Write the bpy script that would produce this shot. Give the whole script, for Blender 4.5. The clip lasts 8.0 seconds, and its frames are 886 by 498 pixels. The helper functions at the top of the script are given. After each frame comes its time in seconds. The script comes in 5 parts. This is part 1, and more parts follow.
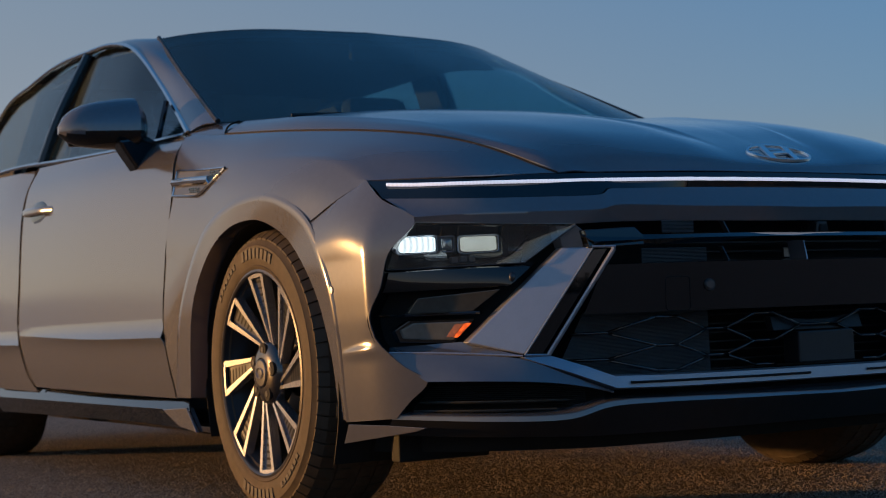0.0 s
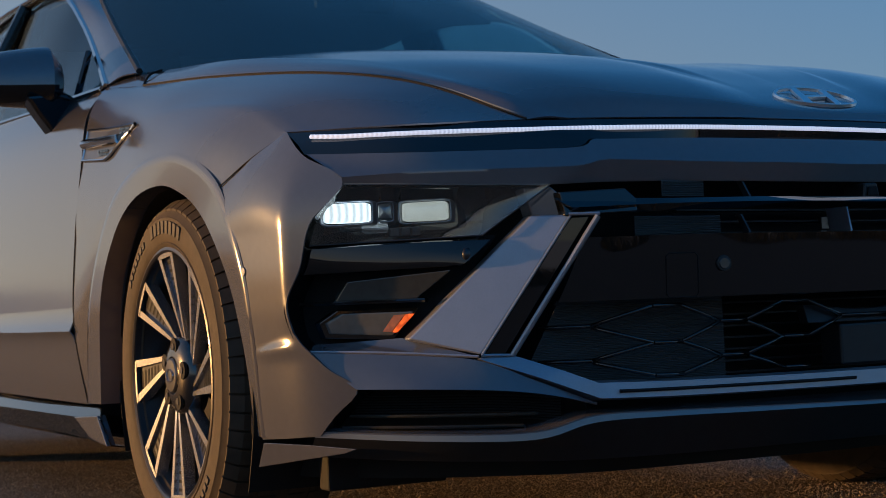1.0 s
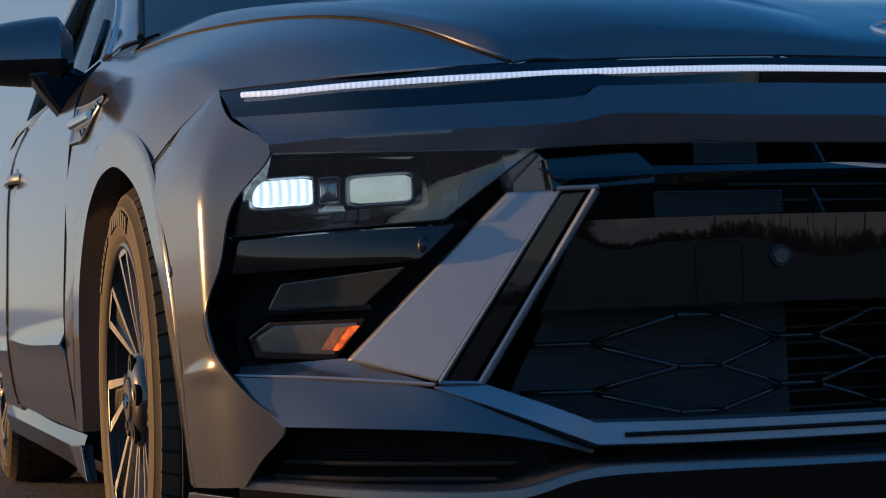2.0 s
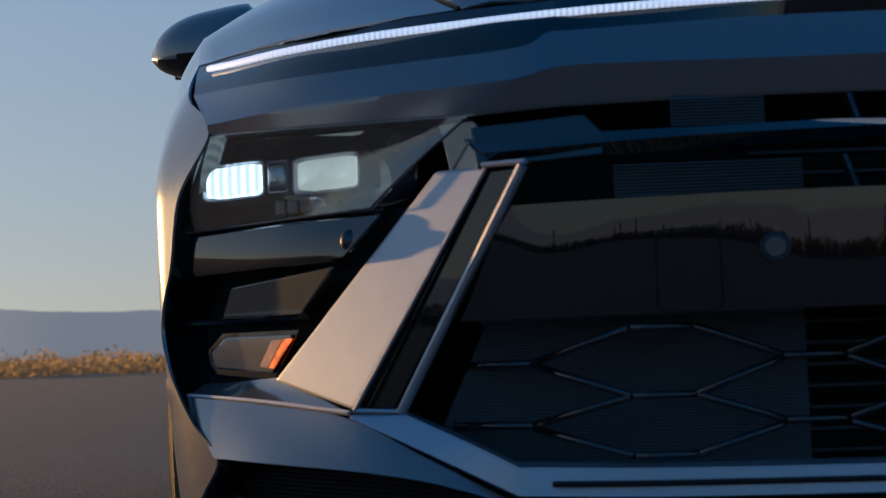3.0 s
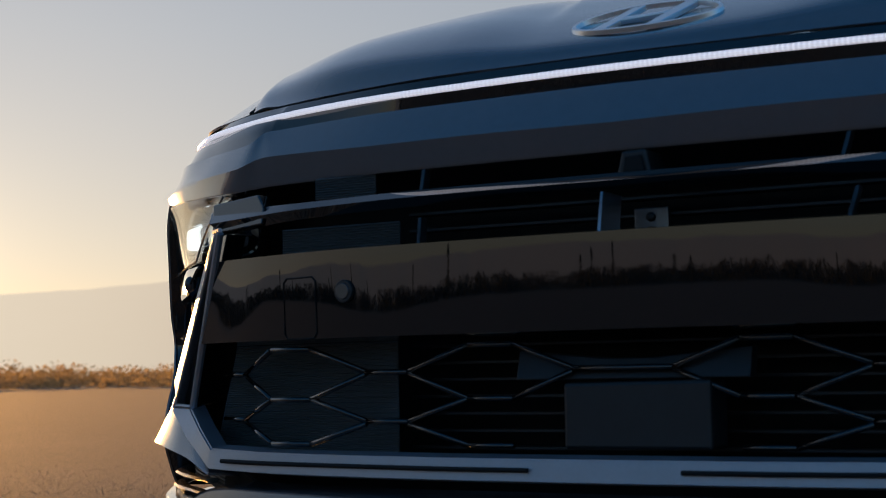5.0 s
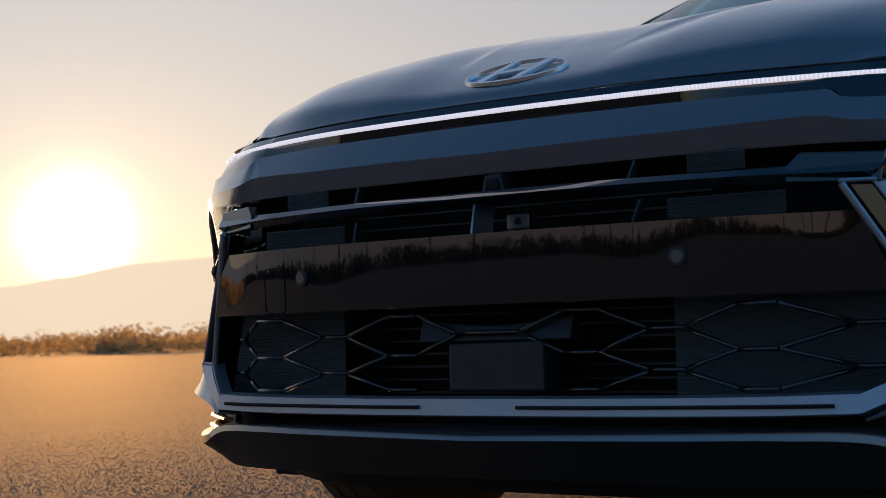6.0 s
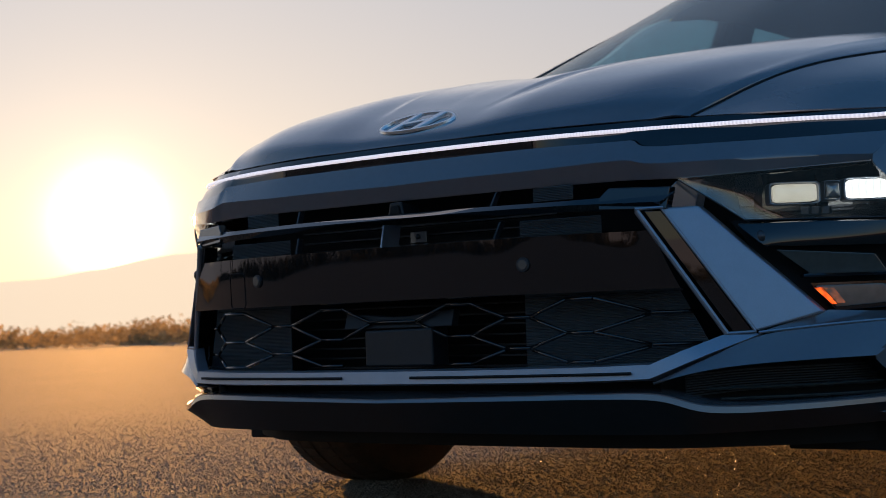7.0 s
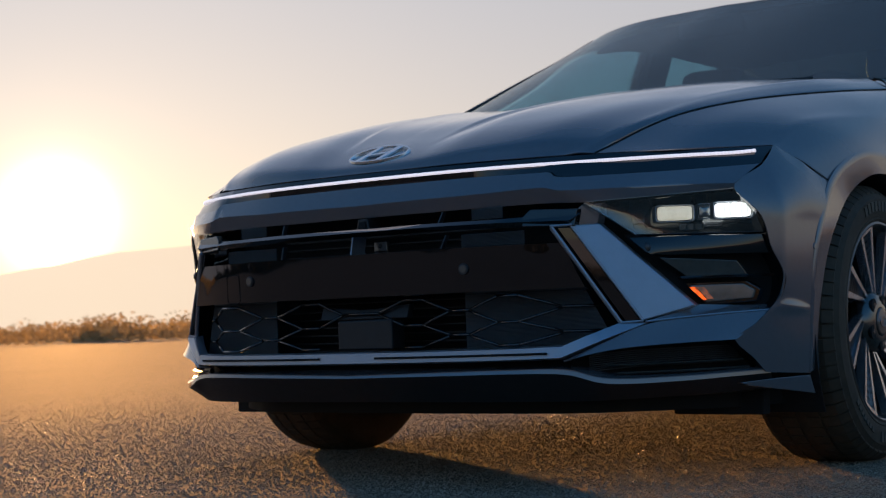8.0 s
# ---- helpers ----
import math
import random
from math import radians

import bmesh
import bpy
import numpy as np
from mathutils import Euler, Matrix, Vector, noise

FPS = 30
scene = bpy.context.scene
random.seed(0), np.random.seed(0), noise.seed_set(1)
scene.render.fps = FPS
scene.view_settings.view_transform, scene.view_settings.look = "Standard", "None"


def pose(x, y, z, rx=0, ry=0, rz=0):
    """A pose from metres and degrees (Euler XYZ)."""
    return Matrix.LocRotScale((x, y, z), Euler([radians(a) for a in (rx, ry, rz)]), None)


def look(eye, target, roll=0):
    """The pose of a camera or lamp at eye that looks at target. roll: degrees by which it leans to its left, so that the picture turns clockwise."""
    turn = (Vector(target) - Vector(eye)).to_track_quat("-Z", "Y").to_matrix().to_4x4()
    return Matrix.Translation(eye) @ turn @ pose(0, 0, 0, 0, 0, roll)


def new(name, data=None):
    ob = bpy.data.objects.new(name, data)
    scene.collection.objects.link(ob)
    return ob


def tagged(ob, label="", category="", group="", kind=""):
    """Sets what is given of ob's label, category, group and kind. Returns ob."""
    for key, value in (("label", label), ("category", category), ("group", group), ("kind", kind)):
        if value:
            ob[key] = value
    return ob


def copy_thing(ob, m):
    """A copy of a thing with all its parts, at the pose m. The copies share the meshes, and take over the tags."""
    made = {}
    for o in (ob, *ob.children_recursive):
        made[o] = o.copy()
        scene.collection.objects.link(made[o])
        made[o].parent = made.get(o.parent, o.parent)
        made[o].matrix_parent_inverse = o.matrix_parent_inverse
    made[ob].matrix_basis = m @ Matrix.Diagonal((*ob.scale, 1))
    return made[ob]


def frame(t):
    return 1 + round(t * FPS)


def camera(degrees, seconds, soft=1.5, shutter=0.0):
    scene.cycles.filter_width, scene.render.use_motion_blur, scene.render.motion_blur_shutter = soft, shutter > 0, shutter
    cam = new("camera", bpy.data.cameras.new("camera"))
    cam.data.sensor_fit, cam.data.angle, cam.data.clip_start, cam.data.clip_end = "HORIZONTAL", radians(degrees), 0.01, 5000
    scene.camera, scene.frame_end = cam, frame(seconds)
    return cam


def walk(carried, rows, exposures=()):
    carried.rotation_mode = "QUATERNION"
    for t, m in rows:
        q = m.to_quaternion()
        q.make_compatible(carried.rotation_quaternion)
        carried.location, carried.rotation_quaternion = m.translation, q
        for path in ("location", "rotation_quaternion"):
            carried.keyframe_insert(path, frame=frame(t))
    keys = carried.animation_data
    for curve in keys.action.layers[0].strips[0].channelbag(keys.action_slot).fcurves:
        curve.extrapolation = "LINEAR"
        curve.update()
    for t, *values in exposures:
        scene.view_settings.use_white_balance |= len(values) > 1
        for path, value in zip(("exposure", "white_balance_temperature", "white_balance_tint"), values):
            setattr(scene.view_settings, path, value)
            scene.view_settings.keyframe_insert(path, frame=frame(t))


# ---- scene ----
cam = camera(32.04, 8.0, soft=0.8)
cam.data.dof.use_dof, cam.data.dof.focus_distance, cam.data.dof.aperture_fstop = True, 2.4, 12.0
PATH = [
    (0, pose(-2.2951, -3.3487, 0.4093, 93.118, 2.420, -29.469)),
    (0.5, pose(-2.0741, -3.0815, 0.4027, 92.949, 2.385, -28.984)),
    (1, pose(-1.8039, -2.8168, 0.4081, 92.805, 2.438, -27.918)),
    (1.5, pose(-1.5380, -2.6012, 0.4111, 92.890, 2.405, -25.078)),
    (1.7, pose(-1.4147, -2.5128, 0.4038, 93.142, 2.355, -23.236)),
    (3, pose(-0.6065, -2.1649, 0.4072, 93.886, 2.066, -1.174)),
    (3.5, pose(-0.3208, -2.1236, 0.4056, 94.155, 1.617, 8.476)),
    (4, pose(-0.0099, -2.1315, 0.4023, 94.387, 1.400, 18.062)),
    (4.5, pose(0.2781, -2.2016, 0.3971, 94.583, 1.130, 23.956)),
    (5, pose(0.5947, -2.3296, 0.3939, 94.601, 0.982, 29.159)),
    (5.2, pose(0.7211, -2.3883, 0.3991, 94.371, 1.039, 31.046)),
    (6.5, pose(1.4890, -2.8462, 0.3913, 92.878, 1.960, 37.089)),
    (7, pose(1.7698, -3.0791, 0.3868, 92.836, 2.046, 37.195)),
    (7.5, pose(1.9842, -3.3480, 0.3709, 92.969, 2.060, 36.213)),
    (8, pose(2.1903, -3.6619, 0.3740, 92.676, 2.088, 35.337)),
]
walk(cam, PATH, [(0, -0.08, 6200, 1), (1.7, -0.12, 5700, -3), (3.0, 0.0, 5450, -5), (5.2, 0.05, 6800, 2), (6.5, 0.27, 7250, 7), (8, 0.3, 7100, 7)])

# ---------------------------------------------------------------- light
SUN_AZ, SUN_EL = -49.3, 4.2
world = bpy.data.worlds.new("dusk")
scene.world = world
world.use_nodes = True
wn, wl = world.node_tree.nodes, world.node_tree.links
sun_way = Vector((math.sin(radians(SUN_AZ)) * math.cos(radians(SUN_EL)), math.cos(radians(SUN_AZ)) * math.cos(radians(SUN_EL)), math.sin(radians(SUN_EL))))


def wmath(op, a, b=None):
    """A vector or scalar step of the sky's nodes."""
    q = wn.new("ShaderNodeVectorMath")
    q.operation = op
    for k, v in enumerate((a, b)):
        if v is None:
            continue
        if hasattr(v, "is_linked"):
            wl.new(v, q.inputs["Scale"] if op == "SCALE" and k else q.inputs[k])
        elif op == "SCALE" and k:
            q.inputs["Scale"].default_value = v
        else:
            q.inputs[k].default_value = v
    return q.outputs["Value"] if op == "DOT_PRODUCT" else q.outputs[0]


def wscalar(op, a, b):
    q = wn.new("ShaderNodeMath")
    q.operation = op
    for k, v in enumerate((a, b)):
        if hasattr(v, "is_linked"):
            wl.new(v, q.inputs[k])
        else:
            q.inputs[k].default_value = v
    return q.outputs[0]


sky = wn.new("ShaderNodeTexSky")
sky.sky_type, sky.sun_disc = "NISHITA", False
sky.sun_elevation, sky.sun_rotation = radians(SUN_EL), radians(SUN_AZ)
sky.altitude, sky.air_density, sky.dust_density, sky.ozone_density = 300, 1.0, 0.4, 3.0
# thin dusk haze over the clear sky: lilac above, peach at the horizon, brighter round the sun
way = wmath("NORMALIZE", wn.new("ShaderNodeTexCoord").outputs["Generated"])
split = wn.new("ShaderNodeSeparateXYZ")
wl.new(way, split.inputs[0])


def sky_ramp(low, high, steps):
    """Colours of the haze from the horizon up to the zenith."""
    q = wn.new("ShaderNodeValToRGB")
    q.color_ramp.elements[0].position, q.color_ramp.elements[0].color = 0.0, (*low, 1)
    q.color_ramp.elements[1].position, q.color_ramp.elements[1].color = 1.0, (*high, 1)
    for at, col in steps:
        q.color_ramp.elements.new(at).color = (*col, 1)
    wl.new(split.outputs[2], q.inputs[0])
    return q.outputs[0]


warm_side = sky_ramp((0.36, 0.28, 0.25), (0.012, 0.075, 0.21), ((0.07, (0.30, 0.262, 0.275)), (0.22, (0.205, 0.235, 0.305)), (0.45, (0.055, 0.135, 0.265))))
blue_side = sky_ramp((0.30, 0.235, 0.18), (0.012, 0.075, 0.21), ((0.05, (0.25, 0.25, 0.26)), (0.14, (0.135, 0.23, 0.375)), (0.30, (0.052, 0.175, 0.40)), (0.55, (0.020, 0.110, 0.30))))
turn_away = wn.new("ShaderNodeMapRange")
turn_away.interpolation_type = "SMOOTHSTEP"
turn_away.inputs[1].default_value, turn_away.inputs[2].default_value = 0.55, -0.35
wl.new(wmath("DOT_PRODUCT", way, (math.sin(radians(SUN_AZ)), math.cos(radians(SUN_AZ)), 0)), turn_away.inputs[0])
haze = wn.new("ShaderNodeMix")
haze.data_type = "RGBA"
wl.new(turn_away.outputs[0], haze.inputs[0])
wl.new(warm_side, haze.inputs[6])
wl.new(blue_side, haze.inputs[7])
near = wscalar("MAXIMUM", wmath("DOT_PRODUCT", way, tuple(sun_way)), 0.0)
total = wmath("ADD", wmath("SCALE", sky.outputs[0], 0.035), haze.outputs[2])
for power, col in ((3, (0.205, 0.148, 0.122)), (40, (0.09, 0.064, 0.042)), (500, (0.22, 0.15, 0.095)), (3200, (4.5, 3.5, 2.2))):
    total = wmath("ADD", total, wmath("SCALE", col, wscalar("POWER", near, power)))
bg = wn["Background"]
wl.new(total, bg.inputs[0])
bg.inputs[1].default_value = 1.0
sun = new("sun", bpy.data.lights.new("sun", "SUN"))
sun.data.energy, sun.data.angle, sun.data.color = 4.3, radians(1.0), (1.0, 0.46, 0.14)
sun.matrix_world = look(sun_way * 50, (0, 0, 0))


# ---------------------------------------------------------------- materials
def mat(name, color, rough=0.5, metal=0.0, coat=0.0, grain=0.0, scale=40.0, bump=0.0, bump_scale=200.0, emit=None, power=0.0, stain=None, spec=0.5):
    """A surface with colour variation at two scales and a fine relief."""
    m = bpy.data.materials.new(name)
    m.use_nodes = True
    n, l = m.node_tree.nodes, m.node_tree.links
    p = n["Principled BSDF"]
    p.inputs["Base Color"].default_value = (*color, 1)
    p.inputs["Roughness"].default_value, p.inputs["Metallic"].default_value = rough, metal
    p.inputs["Coat Weight"].default_value, p.inputs["Coat Roughness"].default_value = coat, 0.02
    p.inputs["Specular IOR Level"].default_value = spec
    tc = n.new("ShaderNodeTexCoord")
    if grain:
        a, b = n.new("ShaderNodeTexNoise"), n.new("ShaderNodeTexNoise")
        a.inputs["Scale"].default_value, a.inputs["Detail"].default_value = scale, 6
        b.inputs["Scale"].default_value, b.inputs["Detail"].default_value = scale / 12, 3
        add = n.new("ShaderNodeMath")
        add.operation = "ADD"
        mr = n.new("ShaderNodeMapRange")
        mr.inputs[1].default_value, mr.inputs[2].default_value = 0.6, 1.4
        mix = n.new("ShaderNodeMix")
        mix.data_type = "RGBA"
        lo = [max(0.0, c * (1 - grain)) for c in color]
        hi = stain or [min(1.0, c * (1 + grain)) for c in color]
        mix.inputs[6].default_value, mix.inputs[7].default_value = (*lo, 1), (*hi, 1)
        for q in (a, b):
            l.new(tc.outputs["Object"], q.inputs["Vector"])
        l.new(a.outputs[0], add.inputs[0])
        l.new(b.outputs[0], add.inputs[1])
        l.new(add.outputs[0], mr.inputs[0])
        l.new(mr.outputs[0], mix.inputs[0])
        l.new(mix.outputs[2], p.inputs["Base Color"])
        r = n.new("ShaderNodeMapRange")
        r.inputs[3].default_value, r.inputs[4].default_value = max(0.02, rough * (1 - 0.35 * grain)), min(1, rough * (1 + 0.35 * grain))
        l.new(b.outputs[0], r.inputs[0])
        l.new(r.outputs[0], p.inputs["Roughness"])
    if bump:
        t, bm_ = n.new("ShaderNodeTexNoise"), n.new("ShaderNodeBump")
        t.inputs["Scale"].default_value, t.inputs["Detail"].default_value = bump_scale, 4
        bm_.inputs["Strength"].default_value, bm_.inputs["Distance"].default_value = bump, 0.002
        l.new(tc.outputs["Object"], t.inputs["Vector"])
        l.new(t.outputs[0], bm_.inputs["Height"])
        l.new(bm_.outputs[0], p.inputs["Normal"])
    if emit:
        p.inputs["Emission Color"].default_value, p.inputs["Emission Strength"].default_value = (*emit, 1), power
    return m


PAINT = mat("grey_paint", (0.170, 0.174, 0.192), 0.155, 0.38, 1.0, 0.05, 900.0, spec=0.2)
BLACK_GLOSS = mat("black_gloss", (0.005, 0.006, 0.007), 0.018, 0.0, 0.6, 0.3, 30.0)
BLACK_PLASTIC = mat("black_plastic", (0.015, 0.016, 0.018), 0.42, 0.0, 0.0, 0.3, 60.0, 0.15, 900.0)
CAVITY = mat("cavity_black", (0.006, 0.006, 0.006), 0.8, 0.0, 0.0, 0.4, 20.0)
SATIN = mat("satin_silver", (0.43, 0.455, 0.51), 0.47, 0.9, 0.08, 0.06, 400.0)
CHROME = mat("bright_chrome", (0.75, 0.76, 0.78), 0.10, 1.0, 0.0, 0.05, 80.0)
ALLOY = mat("machined_alloy", (0.72, 0.74, 0.78), 0.24, 0.9, 0.3, 0.06, 300.0)
ALLOY_DARK = mat("dark_alloy", (0.06, 0.06, 0.065), 0.35, 0.6, 0.5, 0.2, 80.0)
RUBBER = mat("tyre_rubber", (0.070, 0.050, 0.031), 0.74, 0.0, 0.0, 0.35, 40.0, 0.3, 400.0)
STRIP = mat("white_led", (0.9, 0.9, 0.95), 0.3, emit=(0.86, 0.82, 1.0), power=0.85)
LED = mat("led_core", (0.9, 0.95, 1.0), 0.2, emit=(0.93, 0.97, 1.0), power=2.0)
PROJ_GLASS = mat("projector_glass", (0.55, 0.56, 0.56), 0.05, 0.6, 1.0, 0.4, 60.0)
LED_WARM = mat("led_bounce", (0.55, 0.55, 0.52), 0.12, 0.2, 1.0, 0.5, 40.0, emit=(1.0, 0.97, 0.86), power=0.50)
AMBER = mat("amber_lamp", (0.9, 0.20, 0.03), 0.3, emit=(1.0, 0.10, 0.010), power=1.0)
# weak emission that paints the bulb's glow in the signal lens
AMBER_DIM = mat("amber_lens_glow", (0.45, 0.12, 0.03), 0.2, 0.0, 1.0, 0.3, 80.0, emit=(1.0, 0.20, 0.03), power=0.09)
RUBBER_PALE = mat("rubber_lettering", (0.10, 0.085, 0.065), 0.7, 0.0, 0.0, 0.3, 60.0)
HUB = mat("smoked_metal", (0.16, 0.15, 0.14), 0.20, 0.9, 0.3, 0.1, 100.0)
PADDLE = mat("painted_alloy", (0.055, 0.058, 0.065), 0.32, 0.7, 0.4, 0.15, 120.0)
ALLOY_MID = mat("grey_alloy", (0.15, 0.15, 0.155), 0.3, 0.9, 0.3, 0.1, 200.0)
SMOKED = mat("smoked_plate", (0.12, 0.125, 0.115), 0.22, 0.5, 0.5, 0.2, 60.0)
SIGNAL = mat("signal_lens", (0.17, 0.175, 0.165), 0.12, 0.3, 1.0, 0.2, 60.0)


def stripes(m, period, low, axis=0):
    """Divides a glowing cover into fine cells along one axis."""
    n, l = m.node_tree.nodes, m.node_tree.links
    tc, sp, mu, si, mr = n.new("ShaderNodeTexCoord"), n.new("ShaderNodeSeparateXYZ"), n.new("ShaderNodeMath"), n.new("ShaderNodeMath"), n.new("ShaderNodeMapRange")
    mu.operation, si.operation = "MULTIPLY", "SINE"
    p = n["Principled BSDF"]
    full = p.inputs["Emission Strength"].default_value
    mu.inputs[1].default_value = 2 * math.pi / period
    mr.inputs[1].default_value, mr.inputs[2].default_value, mr.inputs[3].default_value, mr.inputs[4].default_value = -1, 1, full * low, full
    l.new(tc.outputs["Object"], sp.inputs[0])
    l.new(sp.outputs[axis], mu.inputs[0])
    l.new(mu.outputs[0], si.inputs[0])
    l.new(si.outputs[0], mr.inputs[0])
    l.new(mr.outputs[0], p.inputs["Emission Strength"])


def speckle(m, scale, low, high):
    """Breaks a glowing lens into brighter and dimmer spots."""
    n, l = m.node_tree.nodes, m.node_tree.links
    tc, no, mr = n.new("ShaderNodeTexCoord"), n.new("ShaderNodeTexNoise"), n.new("ShaderNodeMapRange")
    no.inputs["Scale"].default_value, no.inputs["Detail"].default_value = scale, 3
    full = n["Principled BSDF"].inputs["Emission Strength"].default_value
    mr.inputs[1].default_value, mr.inputs[2].default_value, mr.inputs[3].default_value, mr.inputs[4].default_value = 0.35, 0.68, full * low, full * high
    l.new(tc.outputs["Object"], no.inputs["Vector"])
    l.new(no.outputs[0], mr.inputs[0])
    l.new(mr.outputs[0], n["Principled BSDF"].inputs["Emission Strength"])


speckle(AMBER, 150.0, 0.15, 1.7)
speckle(AMBER_DIM, 120.0, 0.0, 2.2)
stripes(STRIP, 0.0052, 0.5)
stripes(LED, 0.0098, 0.5)
PAINT.node_tree.nodes["Principled BSDF"].inputs["Coat IOR"].default_value = 1.7
PAINT.node_tree.nodes["Principled BSDF"].inputs["Coat Roughness"].default_value = 0.11
BLACK_GLOSS.node_tree.nodes["Principled BSDF"].inputs["Coat IOR"].default_value = 1.65
RIB = mat("rib_plastic", (0.105, 0.11, 0.115), 0.34, 0.0, 0.0, 0.2, 60.0)
EMBLEM = mat("pale_metal", (0.93, 0.94, 0.96), 0.28, 1.0, 0.0, 0.05, 300.0)
INTERIOR = mat("dark_interior", (0.018, 0.018, 0.020), 0.7, 0.0, 0.0, 0.3, 30.0)


def glass(name, tint, rough=0.0, sheen=0.022):
    """A thin tinted pane: clear body with a mirror sheen."""
    m = bpy.data.materials.new(name)
    m.use_nodes = True
    n, l = m.node_tree.nodes, m.node_tree.links
    n.remove(n["Principled BSDF"])
    t, g, mix, fr = n.new("ShaderNodeBsdfTransparent"), n.new("ShaderNodeBsdfGlossy"), n.new("ShaderNodeMixShader"), n.new("ShaderNodeLayerWeight")
    pw, mr = n.new("ShaderNodeMath"), n.new("ShaderNodeMapRange")
    pw.operation, pw.inputs[1].default_value = "POWER", 5.0
    mr.inputs[3].default_value, mr.inputs[4].default_value = sheen, 0.6
    t.inputs[0].default_value = (*tint, 1)
    g.inputs["Roughness"].default_value = rough
    g.inputs["Color"].default_value = (1, 1, 1, 1)
    fr.inputs[0].default_value = 0.5
    l.new(fr.outputs[1], pw.inputs[0])
    l.new(pw.outputs[0], mr.inputs[0])
    l.new(mr.outputs[0], mix.inputs[0])
    l.new(t.outputs[0], mix.inputs[1])
    l.new(g.outputs[0], mix.inputs[2])
    l.new(mix.outputs[0], n["Material Output"].inputs[0])
    return m


WINDOW = glass("tinted_glass", (0.43, 0.61, 0.65), 0.0, 0.035)
DARK_WINDOW = glass("dark_rear_glass", (0.14, 0.16, 0.17), 0.0, 0.04)
SIDE_GLASS = glass("side_glass", (0.66, 0.78, 0.83), 0.0, 0.05)
LENS = glass("clear_lens", (0.93, 0.95, 0.96), 0.0, 0.10)


# ---------------------------------------------------------------- building helpers
def V(*c):
    return Vector(c)


def spline(pts, n):
    """n + 1 points along a Catmull-Rom curve through pts, evenly by chord length."""
    pts = [Vector(p) for p in pts]
    if len(pts) == 2:
        return [pts[0].lerp(pts[1], i / n) for i in range(n + 1)]
    ext = [2 * pts[0] - pts[1]] + pts + [2 * pts[-1] - pts[-2]]
    fine = []
    for k in range(1, len(ext) - 2):
        p0, p1, p2, p3 = ext[k - 1:k + 3]
        for i in range(12):
            t = i / 12
            fine.append(0.5 * (2 * p1 + (p2 - p0) * t + (2 * p0 - 5 * p1 + 4 * p2 - p3) * t * t + (3 * p1 - p0 - 3 * p2 + p3) * t ** 3))
    fine.append(pts[-1])
    d = [0.0]
    for a, b in zip(fine, fine[1:]):
        d.append(d[-1] + (b - a).length)
    out, k = [], 0
    for i in range(n + 1):
        s = d[-1] * i / n
        while k < len(d) - 2 and d[k + 1] < s:
            k += 1
        w = (s - d[k]) / max(1e-9, d[k + 1] - d[k])
        out.append(fine[k].lerp(fine[k + 1], min(1, w)))
    return out


def knots(pts, n):
    """As spline, but the parameter runs evenly from control point to control point."""
    pts = [Vector(p) for p in pts]
    if len(pts) == 2:
        return [pts[0].lerp(pts[1], i / n) for i in range(n + 1)]
    ext = [2 * pts[0] - pts[1]] + pts + [2 * pts[-1] - pts[-2]]
    out, seg = [], len(pts) - 1
    for i in range(n + 1):
        u = seg * i / n
        k = min(seg - 1, int(u))
        t = u - k
        p0, p1, p2, p3 = ext[k:k + 4]
        out.append(0.5 * (2 * p1 + (p2 - p0) * t + (2 * p0 - 5 * p1 + 4 * p2 - p3) * t * t + (3 * p1 - p0 - 3 * p2 + p3) * t ** 3))
    return out


def surface(rows, nu, nv):
    """A smooth grid of points through rows of control points (all rows equally long)."""
    lines = [knots(r, nu) for r in rows]
    cols = [knots([ln[i] for ln in lines], nv) for i in range(nu + 1)]
    return [[cols[i][j] for i in range(nu + 1)] for j in range(nv + 1)]


def flip(grid, side):
    return [[V(side * p.x, p.y, p.z) for p in row] for row in grid]


CORE = V(0, 0.9, 0.55)


def add_grid(bm, grid, smooth=True, core=CORE, closed=False):
    """Quads over a grid of points, turned away from core."""
    vs = [[bm.verts.new(p) for p in row] for row in grid]
    fs = []
    for a, b in zip(vs, vs[1:]):
        m = len(a)
        for i in range(m if closed else m - 1):
            try:
                fs.append(bm.faces.new((a[i], a[(i + 1) % m], b[(i + 1) % m], b[i])))
            except ValueError:
                pass
    s = 0.0
    for f in fs:
        f.normal_update()
        s += f.normal.dot(f.calc_center_median() - core) * f.calc_area()
        f.smooth = smooth
    if s < 0:
        bmesh.ops.reverse_faces(bm, faces=fs)
    return fs


def link(name, bm, material, parent=None, label="", thick=0.0, bevel=0.0, weld=0.0):
    """One mesh object from a bmesh, under a thing or part."""
    if weld:
        bmesh.ops.remove_doubles(bm, verts=bm.verts, dist=weld)
    bm.normal_update()
    for e in bm.edges:
        if e.is_boundary or (len(e.link_faces) == 2 and e.calc_face_angle(0.0) > radians(28)):
            e.smooth = False
    me = bpy.data.meshes.new(name)
    bm.to_mesh(me)
    bm.free()
    mats = material if isinstance(material, (list, tuple)) else [material]
    for m in mats:
        me.materials.append(m)
    ob = new(name, me)
    ob.parent = parent
    if label:
        tagged(ob, label)
    if thick:
        s = ob.modifiers.new("skin", "SOLIDIFY")
        s.thickness, s.offset, s.use_even_offset = thick, -1, False
    if bevel:
        b = ob.modifiers.new("edge", "BEVEL")
        b.width, b.segments, b.limit_method, b.angle_limit = bevel, 2, "ANGLE", radians(35)
    return ob


